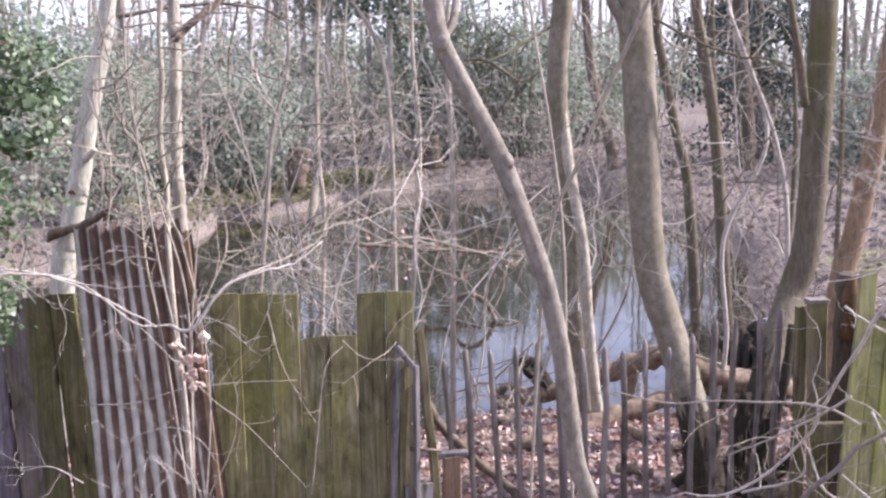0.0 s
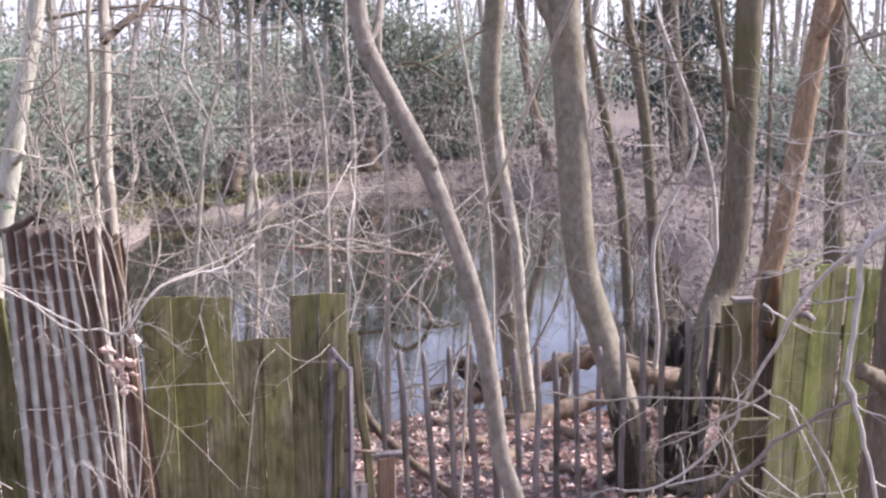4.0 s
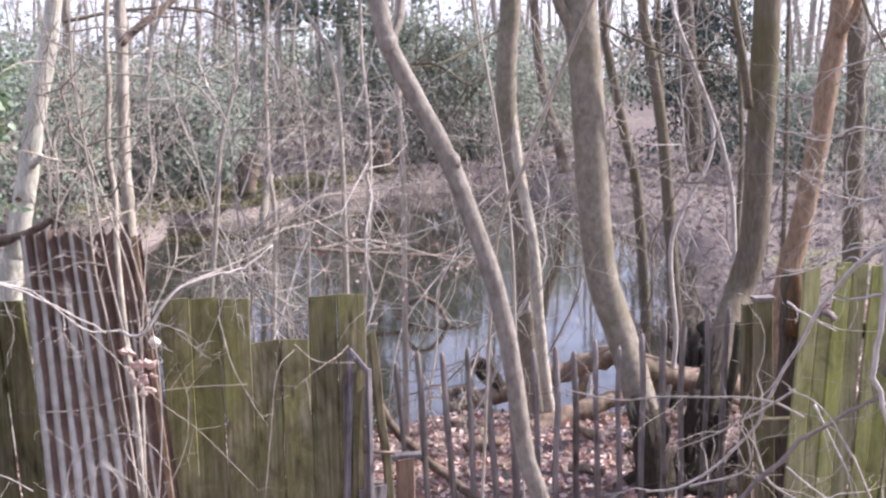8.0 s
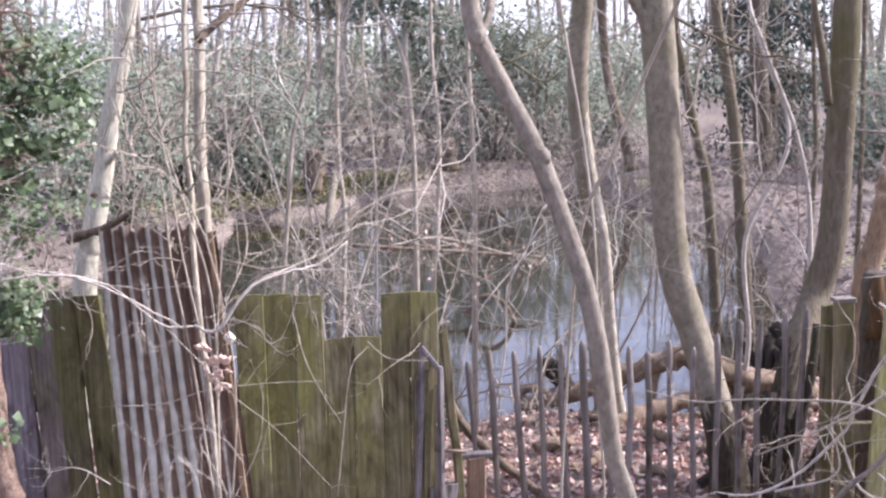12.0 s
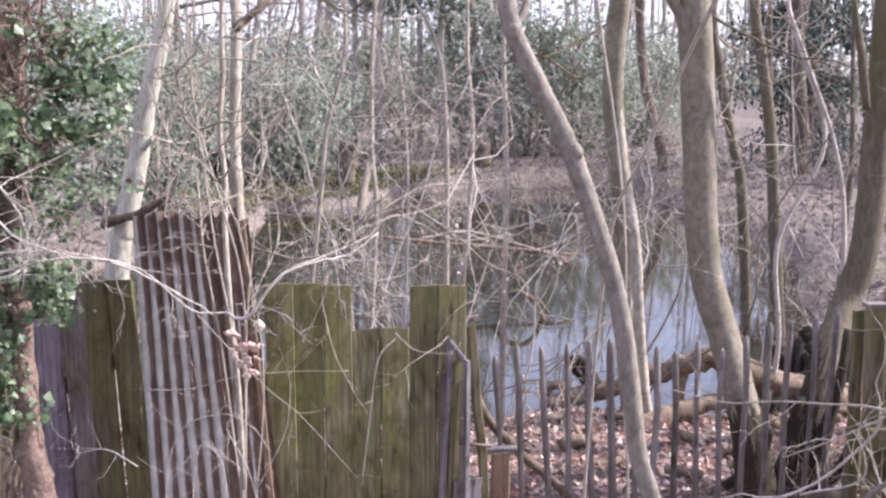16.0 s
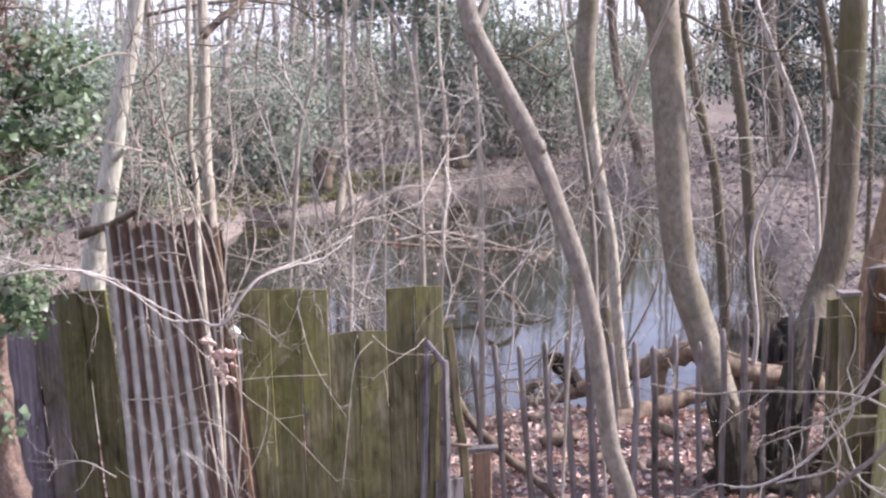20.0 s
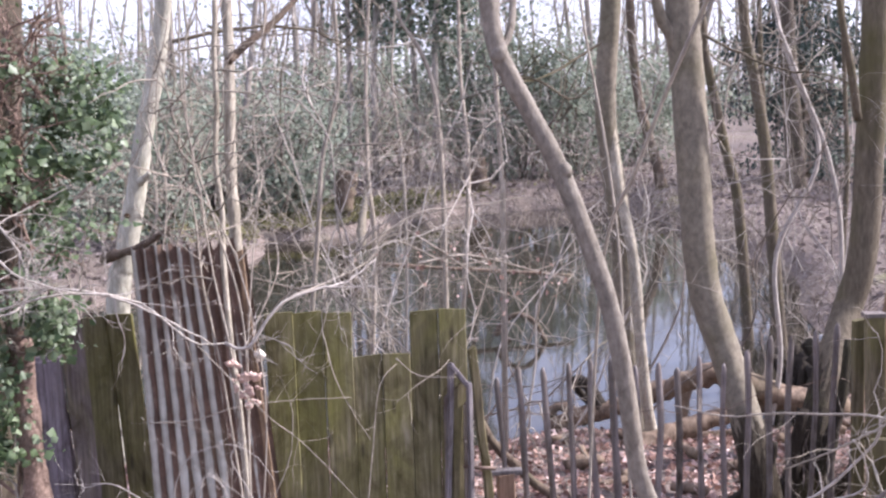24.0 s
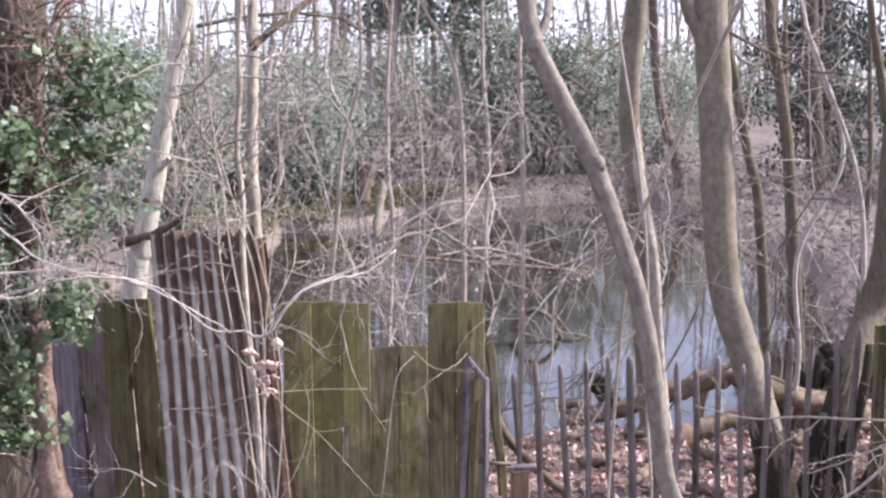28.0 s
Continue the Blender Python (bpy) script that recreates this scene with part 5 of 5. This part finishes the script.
root = thing("cut_tree", (1.38, 3.20, 0.42), "brown near trunk with a sawn grey limb stub", "tree")
m = Mesh()
limb(m, [(1.36, 3.30, 0.16), (1.35, 3.30, 1.09), (1.36, 3.30, 1.45), (1.38, 3.30, 1.79), (1.42, 3.30, 2.45), (1.44, 3.30, 3.37)], 0.055, 0.05, 12, 6, 0.05)
part("trunk", m, BARK_BROWN, root)
m = Mesh()
limb(m, [(1.38, 3.28, 1.64), (1.32, 3.24, 1.69), (1.27, 3.20, 1.72), (1.245, 3.19, 1.735)], 0.028, 0.022, 12, 5, 0.14)
part("stub", m, BARK_GREY, root, "grey sawn limb stub")

# bracket fungi on the dead stem
FUNGI = [(-1.42, 5.02, 1.40), (-1.39, 5.00, 1.37), (-1.36, 5.00, 1.34), (-1.34, 5.02, 1.35), (-1.37, 5.00, 1.30), (-1.34, 5.00, 1.28), (-1.41, 5.03, 1.32), (-1.36, 5.02, 1.22), (-1.32, 5.02, 1.31), (-1.33, 5.01, 1.24), (-1.38, 5.01, 1.25)]
m = Mesh()
blob(m, (-1.30, 5.02, 1.44), (0.026, 0.022, 0.022), 0.8)
tagged(part("cut_knot", m, SHELL), "pale cut knot on a thin stem", "knot")
for p in FUNGI:
    for _ in range(3):
        m = Mesh()
        s = 0.008 + 0.008 * rng.random()
        blob(m, np.array(p) + rng.normal(0, 0.016, 3), (s * rng.uniform(0.9, 1.7), s * 1.1, s * rng.uniform(0.6, 1.2)), 1.3, 7, 10)
        tagged(part("bracket_fungus", m, FUNGUS), "pinkish lumpy bracket fungus on a dead stem", "fungus", "fungi")

# ---- shrubs, evergreens and far woods ----
def holly(name, label, at, size, n, leaf, material, trunk=True, group="evergreens"):
    """An evergreen: stems, and leaves in many uneven clumps with gaps."""
    root = thing(name, on_ground(at[0], at[1]), label, "shrub", group)
    base = np.array(on_ground(at[0], at[1]))
    sx, sy, sz = size
    if trunk:
        for _ in range(5):
            mm = Mesh()
            c = wander(base + rng.normal(0, 0.1, 3) * (1, 1, 0), (rng.normal(0, 0.35), rng.normal(0, 0.35), 1), sz * 0.9, 7, 0.12, 0.05)
            tube(mm, c, np.linspace(0.05, 0.015, len(c)), 6, 0.05)
            st = part("stem", mm, TWIG_DARK, root)
            mm = Mesh()
            sprout(mm, c, 0.012, 8, sx * 0.6, 1)
            part("twig_spray", mm, TWIG_DARK, st)
    mm = Mesh()
    k = max(12, n // 45)
    cl = rng.normal(0, 1, (k, 3))
    cl /= np.linalg.norm(cl, axis=1)[:, None]
    cl = base + np.array((0, 0, sz * 0.52)) + cl * (rng.uniform(0.3, 1.0, k) ** 0.5)[:, None] * (sx, sy, sz * 0.52)
    pick = rng.integers(0, k, n)
    spread = rng.uniform(0.10, 0.22, k)[pick][:, None] * min(sx, sz)
    pts = cl[pick] + rng.normal(0, 1, (n, 3)) * spread * (1, 1, 0.7)
    pts = pts[pts[:, 2] > base[2]]
    leaves(mm, pts, leaf, None, 0.2, 0.4, (pts - base - np.array((0, 0, sz * 0.4))) / max(sx, sz) * 0.9 + np.array((0.35, -0.35, 0.5)))
    part("leaf_mass", mm, material, root)
    return root


# the bluish evergreens beyond the left of the pond and the dark ones beyond its right
for at, size, n, leaf, mat, lab in (((-7.4, 14.5), (1.3, 1.3, 3.3), 5200, 0.085, HOLLY, "tall grey-green holly by the pond"),
                                    ((-8.2, 17.5), (1.7, 1.6, 4.0), 6000, 0.10, HOLLY, "tall dark holly with glossy leaves"),
                                    ((-6.9, 20.5), (1.3, 1.3, 3.0), 4200, 0.10, HAZED_GREEN, "pale green evergreen at the water"),
                                    ((-5.5, 24.9), (1.3, 1.0, 2.4), 5200, 0.10, HAZED_GREEN, "bluish evergreen bush leaning over the water"),
                                    ((-7.4, 25.8), (1.7, 1.4, 3.0), 4200, 0.12, HAZED_GREEN, "tall pale evergreen on the far shore"),
                                    ((-9.8, 24.5), (1.9, 1.5, 3.4), 5000, 0.12, HAZED_GREEN, "tall glossy evergreen on the far shore"),
                                    ((-6.2, 29.5), (1.6, 1.4, 2.6), 2600, 0.13, HAZED_GREEN, "pale evergreen behind the far shore"),
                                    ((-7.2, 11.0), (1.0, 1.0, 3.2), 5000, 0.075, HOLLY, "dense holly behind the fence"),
                                    ((0.9, 33.5), (2.0, 1.6, 4.2), 5200, 0.13, HAZED_GREEN, "large glossy holly across the pond"),
                                    ((-0.5, 32.4), (1.6, 1.0, 4.2), 5000, 0.12, HAZED_GREEN, "dense grey-green holly standing over the far bank"),
                                    ((-1.9, 34.0), (1.9, 1.6, 4.3), 5000, 0.13, HAZED_GREEN, "tall pale holly across the pond"),
                                    ((-4.4, 37.0), (2.2, 1.8, 3.8), 3200, 0.15, HAZED_GREEN, "broad pale holly across the pond"),
                                    ((-7.6, 36.5), (2.4, 1.8, 4.0), 3200, 0.15, HAZED_GREEN, "tall pale holly behind the far shore"),
                                    ((3.2, 37.0), (1.6, 1.8, 3.4), 3000, 0.15, HAZED_GREEN, "tall holly across the pond"),
                                    ((9.4, 26.0), (1.8, 1.6, 2.5), 2400, 0.14, HAZED_GREEN, "dark holly beyond the bank"),
                                    ((11.6, 24.0), (1.8, 1.6, 2.6), 2400, 0.14, HAZED_GREEN, "dark holly beyond the bank"),
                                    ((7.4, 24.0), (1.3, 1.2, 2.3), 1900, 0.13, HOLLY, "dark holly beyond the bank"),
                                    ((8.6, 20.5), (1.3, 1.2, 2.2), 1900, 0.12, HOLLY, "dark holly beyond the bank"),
                                    ((-13.0, 30.0), (3.0, 2.5, 4.4), 3400, 0.16, HAZED_GREEN, "tall evergreen at the far end of the pond"),
                                    ((-10.5, 33.0), (2.6, 2.2, 3.6), 2800, 0.16, HAZED_GREEN, "pale evergreen at the far end of the pond")):
    holly("holly", lab, at, size, n, leaf, mat)

root = thing("conifer", on_ground(6.4, 29.0), "dark drooping conifer beyond the pond", "tree")
m = Mesh()
c = curve_through([on_ground(6.4, 29.0), (6.35, 29, 4), (6.3, 29, 9), (6.2, 29, 13)], 5)
tube(m, c, np.linspace(0.25, 0.08, len(c)), 9, 0.05)
part("trunk", m, BARK_BROWN, root)
m, m2 = Mesh(), Mesh()
for i in range(110):
    z = rng.uniform(1.2, 12.5)
    a = rng.uniform(0, 2 * np.pi)
    reach = 2.6 * (1 - z / 16) * rng.uniform(0.6, 1.1)
    q = wander((6.33, 29, z), (math.cos(a), math.sin(a), -0.15), reach, 6, 0.12, -0.06)
    tube(m2, q, np.linspace(0.03, 0.01, len(q)), 4, cap=False)
    k = 170
    at = q[rng.integers(1, len(q), k)] + rng.normal(0, 0.13, (k, 3)) + np.array((0, 0, -0.12)) * rng.random((k, 1)) * 3
    leaves(m, at, 0.13, np.tile((0.0, 0.0, -0.8), (k, 1)), 0.1, 0.3)
part("twig_spray", m2, TWIG_DARK, root)
part("leaf_mass", m, CONIFER, root, "dark drooping needle sprays")

# bare undergrowth round the water
def thicket(lab, cx, cy, wx, wy, count, height, radius, mat, group="thickets"):
    """A clump of bare arching shoots, each with its twigs."""
    root = thing("thicket", on_ground(cx, cy), lab, "shrub", group)
    for _ in range(count):
        mm = Mesh()
        x, y = cx + rng.normal(0, wx), cy + rng.normal(0, wy)
        base = np.array((x, y, max(float(ground_z(x, y)), WATER_Z) - 0.03))
        q = wander(base, (rng.normal(0, 0.4), rng.normal(0, 0.3), 1), height * rng.uniform(0.5, 1.2), 7, 0.16, -0.01)
        r = radius * rng.uniform(0.6, 1.2)
        tube(mm, q, np.linspace(r, r * 0.3, len(q)), 4, cap=False)
        sprout(mm, q, r * 0.5, 7, height * 0.4, 2, 0.8, 0.0, 3, 0.25, 0.2)
        part("shoot", mm, mat, root)
    return root


for lab, cx, cy, wx, wy, n, h, r, mat in (("tangled bare shoots at the water", -3.6, 9.6, 0.9, 0.3, 6, 2.6, 0.009, TWIG),
                                          ("dark bare shoots across the pond", -0.5, 30.3, 2.6, 0.5, 26, 2.6, 0.016, TWIG_DARK),
                                          ("dark bare shoots across the pond", -5.2, 24.2, 1.2, 0.5, 7, 2.8, 0.014, TWIG),
                                          ("dark bare brush leaning over the water", 2.6, 21.5, 0.8, 1.5, 14, 1.4, 0.012, TWIG_DARK),
                                          ("pale bare shoots on the bank", 4.2, 12.4, 0.6, 0.5, 5, 2.0, 0.008, TWIG_PALE),
                                          ("dark drooping brush at the water's edge", 2.75, 11.6, 0.5, 0.5, 18, 0.9, 0.008, TWIG_DARK),
                                          ("dark drooping brush at the water's edge", 3.5, 13.8, 0.5, 0.7, 15, 1.0, 0.009, TWIG_DARK),
                                          ("pale bare shoots on the bank", 4.6, 14.5, 1.0, 0.8, 4, 2.4, 0.009, TWIG),
                                          ("drooping grey twigs over the pond edge", 2.9, 16.0, 0.7, 0.7, 14, 1.2, 0.008, TWIG),
                                          ("pale bare shoots on the bank", 5.6, 17.5, 1.3, 1.0, 4, 2.8, 0.011, TWIG_PALE),
                                          ("pale bare shoots on the bank", 5.2, 11.5, 0.9, 0.8, 7, 3.2, 0.009, TWIG_PALE),
                                          ("bare grey brush on the bank", 3.8, 19.0, 0.9, 1.0, 10, 1.6, 0.010, TWIG),
                                          ("bare grey brush on the bank", 6.5, 14.0, 1.2, 1.0, 6, 3.4, 0.010, TWIG),
                                          ("bare grey brush on the bank", 6.2, 22.5, 1.6, 1.2, 9, 3.0, 0.013, TWIG),
                                          ("bare shoots on the far bank", 1.2, 31.5, 2.0, 0.8, 22, 3.0, 0.018, TWIG),
                                          ("bare shoots on the far bank", -3.0, 31.8, 2.0, 0.8, 11, 3.2, 0.018, TWIG),
                                          ("brown brush hanging over the far water", 0.6, 29.2, 2.0, 0.35, 24, 1.0, 0.013, TWIG_DARK),
                                          ("brown brush hanging over the far water", 2.5, 24.6, 0.9, 1.8, 15, 1.0, 0.012, TWIG),
                                          ("brown brush hanging over the far water", 3.0, 19.6, 0.5, 1.0, 18, 1.0, 0.010, TWIG),
                                          ("pale bare sprigs on the far bank", 3.6, 26.5, 1.2, 1.5, 16, 1.2, 0.011, TWIG),
                                          ("bare twigs standing in the shallows", 2.6, 18.0, 0.5, 0.8, 4, 1.4, 0.007, TWIG_PALE),
                                          ("fine grey twigs over the far water", 0.2, 21.5, 1.0, 0.8, 8, 1.3, 0.007, TWIG),
                                          # three dark brush clumps added where there is mostly deep shade
                                          ("brushwood added to darken the shaded feet of the trunks", 1.52, 7.08, 0.17, 0.10, 26, 0.55, 0.008, TWIG_DARK),
                                          ("dark brush behind the paling", 2.35, 7.35, 0.28, 0.2, 16, 0.9, 0.009, TWIG_DARK),
                                          ("dark brush behind the green boards", 2.9, 7.6, 0.4, 0.35, 18, 1.0, 0.010, TWIG_DARK),
                                          ("bare shoots behind the fence", -4.2, 8.6, 0.8, 0.4, 6, 3.2, 0.008, TWIG)):
    thicket(lab, cx, cy, wx, wy, n, h, r, mat)

# bare thorn bushes along the near shore, their twigs crossing high over the water
def thorn_bush(lab, x, y, height, stems, reach, mat, first=0.32, count=12, lean=0.30):
    root = thing("thorn_bush", on_ground(x, y), lab, "shrub", "thorn bushes")
    for _ in range(stems):
        bx, by = x + rng.normal(0, 0.18), y + rng.normal(0, 0.12)
        q = wander(on_ground(bx, by), (rng.normal(0, lean), rng.normal(0, lean * 0.7), 1), height * rng.uniform(0.7, 1.15), 9, 0.23, 0.03)
        mm = Mesh()
        r = rng.uniform(0.007, 0.012)
        tube(mm, curve_through(q, 2), np.linspace(r, r * 0.35, 19), 6, 0.04)
        st = part("stem", mm, mat, root)
        mm = Mesh()
        sprout(mm, q, r * 0.62, count, reach, 3, 1.5, -0.01, 4, 0.30, first, 1.0, 0.74)
        part("twig_spray", mm, mat, st)
    return root


for lab, x, y, h, k, reach, mat in (("bare thorn bush with crossing twigs", -3.3, 8.5, 3.8, 4, 1.0, TWIG),
                                    ("bare thorn bush with crossing twigs", -2.5, 8.7, 4.0, 5, 1.1, TWIG),
                                    ("bare thorn bush with crossing twigs", -1.7, 8.6, 3.9, 5, 1.1, TWIG_PALE),
                                    ("bare thorn bush with crossing twigs", -0.9, 8.8, 3.8, 5, 1.1, TWIG),
                                    ("bare thorn bush with crossing twigs", -0.3, 8.5, 3.4, 4, 1.0, TWIG_PALE),
                                    ("bare thorn bush leaning over the paling", 0.6, 9.0, 3.4, 2, 0.9, TWIG_DARK),
                                    ("pale twiggy bush on the bank", 3.0, 10.4, 3.4, 2, 1.0, TWIG_PALE),
                                    ("pale twiggy bush on the bank", 4.0, 9.6, 3.6, 2, 1.0, TWIG),
                                    ("pale twiggy bush on the bank", 4.9, 9.2, 3.8, 2, 1.1, TWIG),
                                    ("grey twiggy bush beyond the green boards", 5.6, 10.8, 3.6, 2, 1.2, TWIG),
                                    ("grey twiggy bush beyond the green boards", 6.6, 12.6, 2.8, 3, 1.0, TWIG_DARK),
                                    ("grey twiggy bush beyond the green boards", 4.9, 13.0, 3.2, 2, 1.3, TWIG_DARK),
                                    ("dark twiggy bush on the bank", 4.2, 15.5, 3.4, 3, 1.2, TWIG_DARK),
                                    ("dark twiggy bush on the bank", 7.0, 16.5, 2.6, 4, 1.0, TWIG_DARK),
                                    ("dark twiggy bush on the bank", 3.4, 17.8, 1.8, 3, 1.0, TWIG_DARK),
                                    ("twiggy bush behind the iron sheets", -3.9, 7.6, 3.8, 4, 0.9, TWIG)):
    thorn_bush(lab, x, y, h, k, reach, mat, 0.42 if x < 1 else 0.15)

# moss on the far shore
m = Mesh()
n = 24000
x, y = rng.normal(-4.4, 2.1, n), rng.normal(25.6, 1.8, n)
keep = (shore(x, y) > 0.0) & (shore(x, y) < 4.0)
x, y = x[keep], y[keep]
leaves(m, np.stack([x, y, ground_z(x, y) + 0.01], 1), 0.10, np.stack([rng.normal(0, 1, len(x)), rng.normal(0, 1, len(x)), np.full(len(x), 0.8)], 1), 0.2, 0.4)
tagged(part("moss", m, MOSS), "yellow-green moss on the far shore", "moss", kind="stuff")

# woodland trees round the pond, nearer ones each a thing
spots = []
tries = 0
while len(spots) < 40 and tries < 4000:
    tries += 1
    y = rng.uniform(24, 58)
    x = rng.uniform(-0.52, 0.5) * y
    if shore(x, y) < 0.8 or any((x - a) ** 2 + (y - b) ** 2 < 2.2 for a, b in spots):
        continue
    spots.append((x, y))
for x, y in spots:
    r = rng.choice((0.04, 0.06, 0.08, 0.11, 0.16), p=(0.28, 0.28, 0.25, 0.13, 0.06))
    h = rng.uniform(12, 20)
    base = np.array(on_ground(x, y))
    q = wander(base, (rng.normal(0, 0.06), rng.normal(0, 0.06), 1), h, 9, 0.05, 0.03)
    root = thing("woodland_tree", base, "bare slender woodland tree beyond the pond", "tree", "woodland trees")
    m = Mesh()
    tube(m, q, np.linspace(r, r * 0.3, len(q)), 8, 0.05)
    part("trunk", m, BARK_HAZED, root)
    bark_of_limbs = TWIG if rng.random() < 0.5 else TWIG_DARK
    for _ in range(5):
        i = rng.integers(3, 8)
        m = Mesh()
        c = wander(q[i], (rng.normal(0, 0.8), rng.normal(0, 0.8), 1), h * rng.uniform(0.2, 0.38), 6, 0.16, 0.04)
        tube(m, c, np.linspace(r * 0.5, r * 0.15, len(c)), 5, 0.05)
        sprout(m, c, max(0.016, r * 0.2), 5, 2.2, 1, 0.9, 0.02, 4, 0.22, 0.1)
        part("limb", m, TWIG_DARK, root)
    m = Mesh()
    sprout(m, q, max(0.012, r * 0.16), 26, 1.9, 2, 1.1, 0.0, 4, 0.26, 0.04, 0.42)
    sprout(m, q, max(0.014, r * 0.18), 20, 2.8, 2, 1.0, 0.0, 3, 0.24, 0.28, 0.85)
    part("crown", m, bark_of_limbs, root)

# tall trees across the pond, their tops full of ivy
for x, y, z0, z1, w in ((-1.7, 33.0, 4.6, 7.5, 1.1), (-3.6, 34.0, 4.7, 8.5, 1.2), (-4.6, 32.4, 5.5, 8.8, 0.9), (-5.4, 33.0, 4.6, 8.4, 1.0), (-2.7, 31.6, 4.4, 7.0, 0.8)):
    base = np.array(on_ground(x, y))
    root = thing("ivy_clad_tree", base, "tall tree across the pond with an ivy-grown top", "tree", "ivy-clad trees")
    q = wander(base, (0, 0, 1), z1 + 3, 8, 0.04, 0.05)
    m = Mesh()
    tube(m, q, np.linspace(0.10, 0.05, len(q)), 9, 0.05)
    part("trunk", m, BARK_HAZED, root)
    m = Mesh()
    n = 2000
    k = 26
    heart = np.stack([rng.normal(q[4][0], w * 0.55, k), rng.normal(q[4][1], w * 0.5, k), rng.uniform(z0, z1, k)], 1)
    leaves(m, heart[rng.integers(0, k, n)] + rng.normal(0, 0.26, (n, 3)), 0.15, None, 0.2, 0.45)
    part("leaf_mass", m, HOLLY, root)

m, m2 = Mesh(), Mesh()
for _ in range(180):
    y = rng.uniform(52, 120)
    x = rng.uniform(-0.62, 0.60) * y
    r = rng.uniform(0.06, 0.22)
    q = wander((x, y, float(ground_z(x, y)) - 0.1), (rng.normal(0, 0.06), 0, 1), rng.uniform(10, 18), 5, 0.05, 0.03)
    tube(m, q, np.linspace(r, r * 0.3, len(q)), 5, cap=False)
    sprout(m2, q, 0.020, 20, 3.0, 2, 0.9, 0.0, 3, 0.2, 0.04, 0.6)
tagged(part("far_woods", m, BARK_HAZED), "bare grey woods far beyond the pond", "woods", kind="stuff")
tagged(part("far_twigs", m2, TWIG), "haze of bare twigs in the far woods", "woods", kind="stuff")
m = Mesh()
n = 30000
y = rng.uniform(58, 110, n)
x = rng.uniform(-0.65, 0.62, n) * y
z = ground_z(x, y) + rng.exponential(1.9, n)
leaves(m, np.stack([x, y, z], 1), 0.34, None, 0.2, 0.4)
tagged(part("far_evergreens", m, HAZED_GREEN), "grey-green evergreen undergrowth far off", "woods", kind="stuff")

# leaf litter
m = Mesh()
n = 62000
x = rng.uniform(-6.5, 6.5, n)
y = np.where(rng.random(n) < 0.2, rng.uniform(-3, 6, n), rng.uniform(6, 12.5, n))
keep = (shore(x, y) > -0.05) & ((x > -3.2) | (rng.random(n) < 0.12))
x, y = x[keep], y[keep]
leaves(m, np.stack([x, y, ground_z(x, y) + 0.012], 1), 0.060, np.stack([rng.normal(0, 1, len(x)), rng.normal(0, 1, len(x)), np.full(len(x), 0.1)], 1) * 2, 0.12, 0.32)
tagged(part("fallen_leaves", m, DRY_LEAF), "dry brown leaves scattered on the ground", "leaves", kind="stuff")
m = Mesh()
n = 16000
x, y = rng.uniform(-10, 14, n), rng.uniform(11, 36, n)
keep = shore(x, y) > 0.05
x, y = x[keep], y[keep]
leaves(m, np.stack([x, y, ground_z(x, y) + 0.01], 1), 0.13, np.stack([rng.normal(0, 1, len(x)), rng.normal(0, 1, len(x)), np.full(len(x), 0.1)], 1) * 2, 0.12, 0.35)
tagged(part("bank_leaves", m, FAR_LITTER), "brown dry leaves on the far bank", "leaves", kind="stuff")
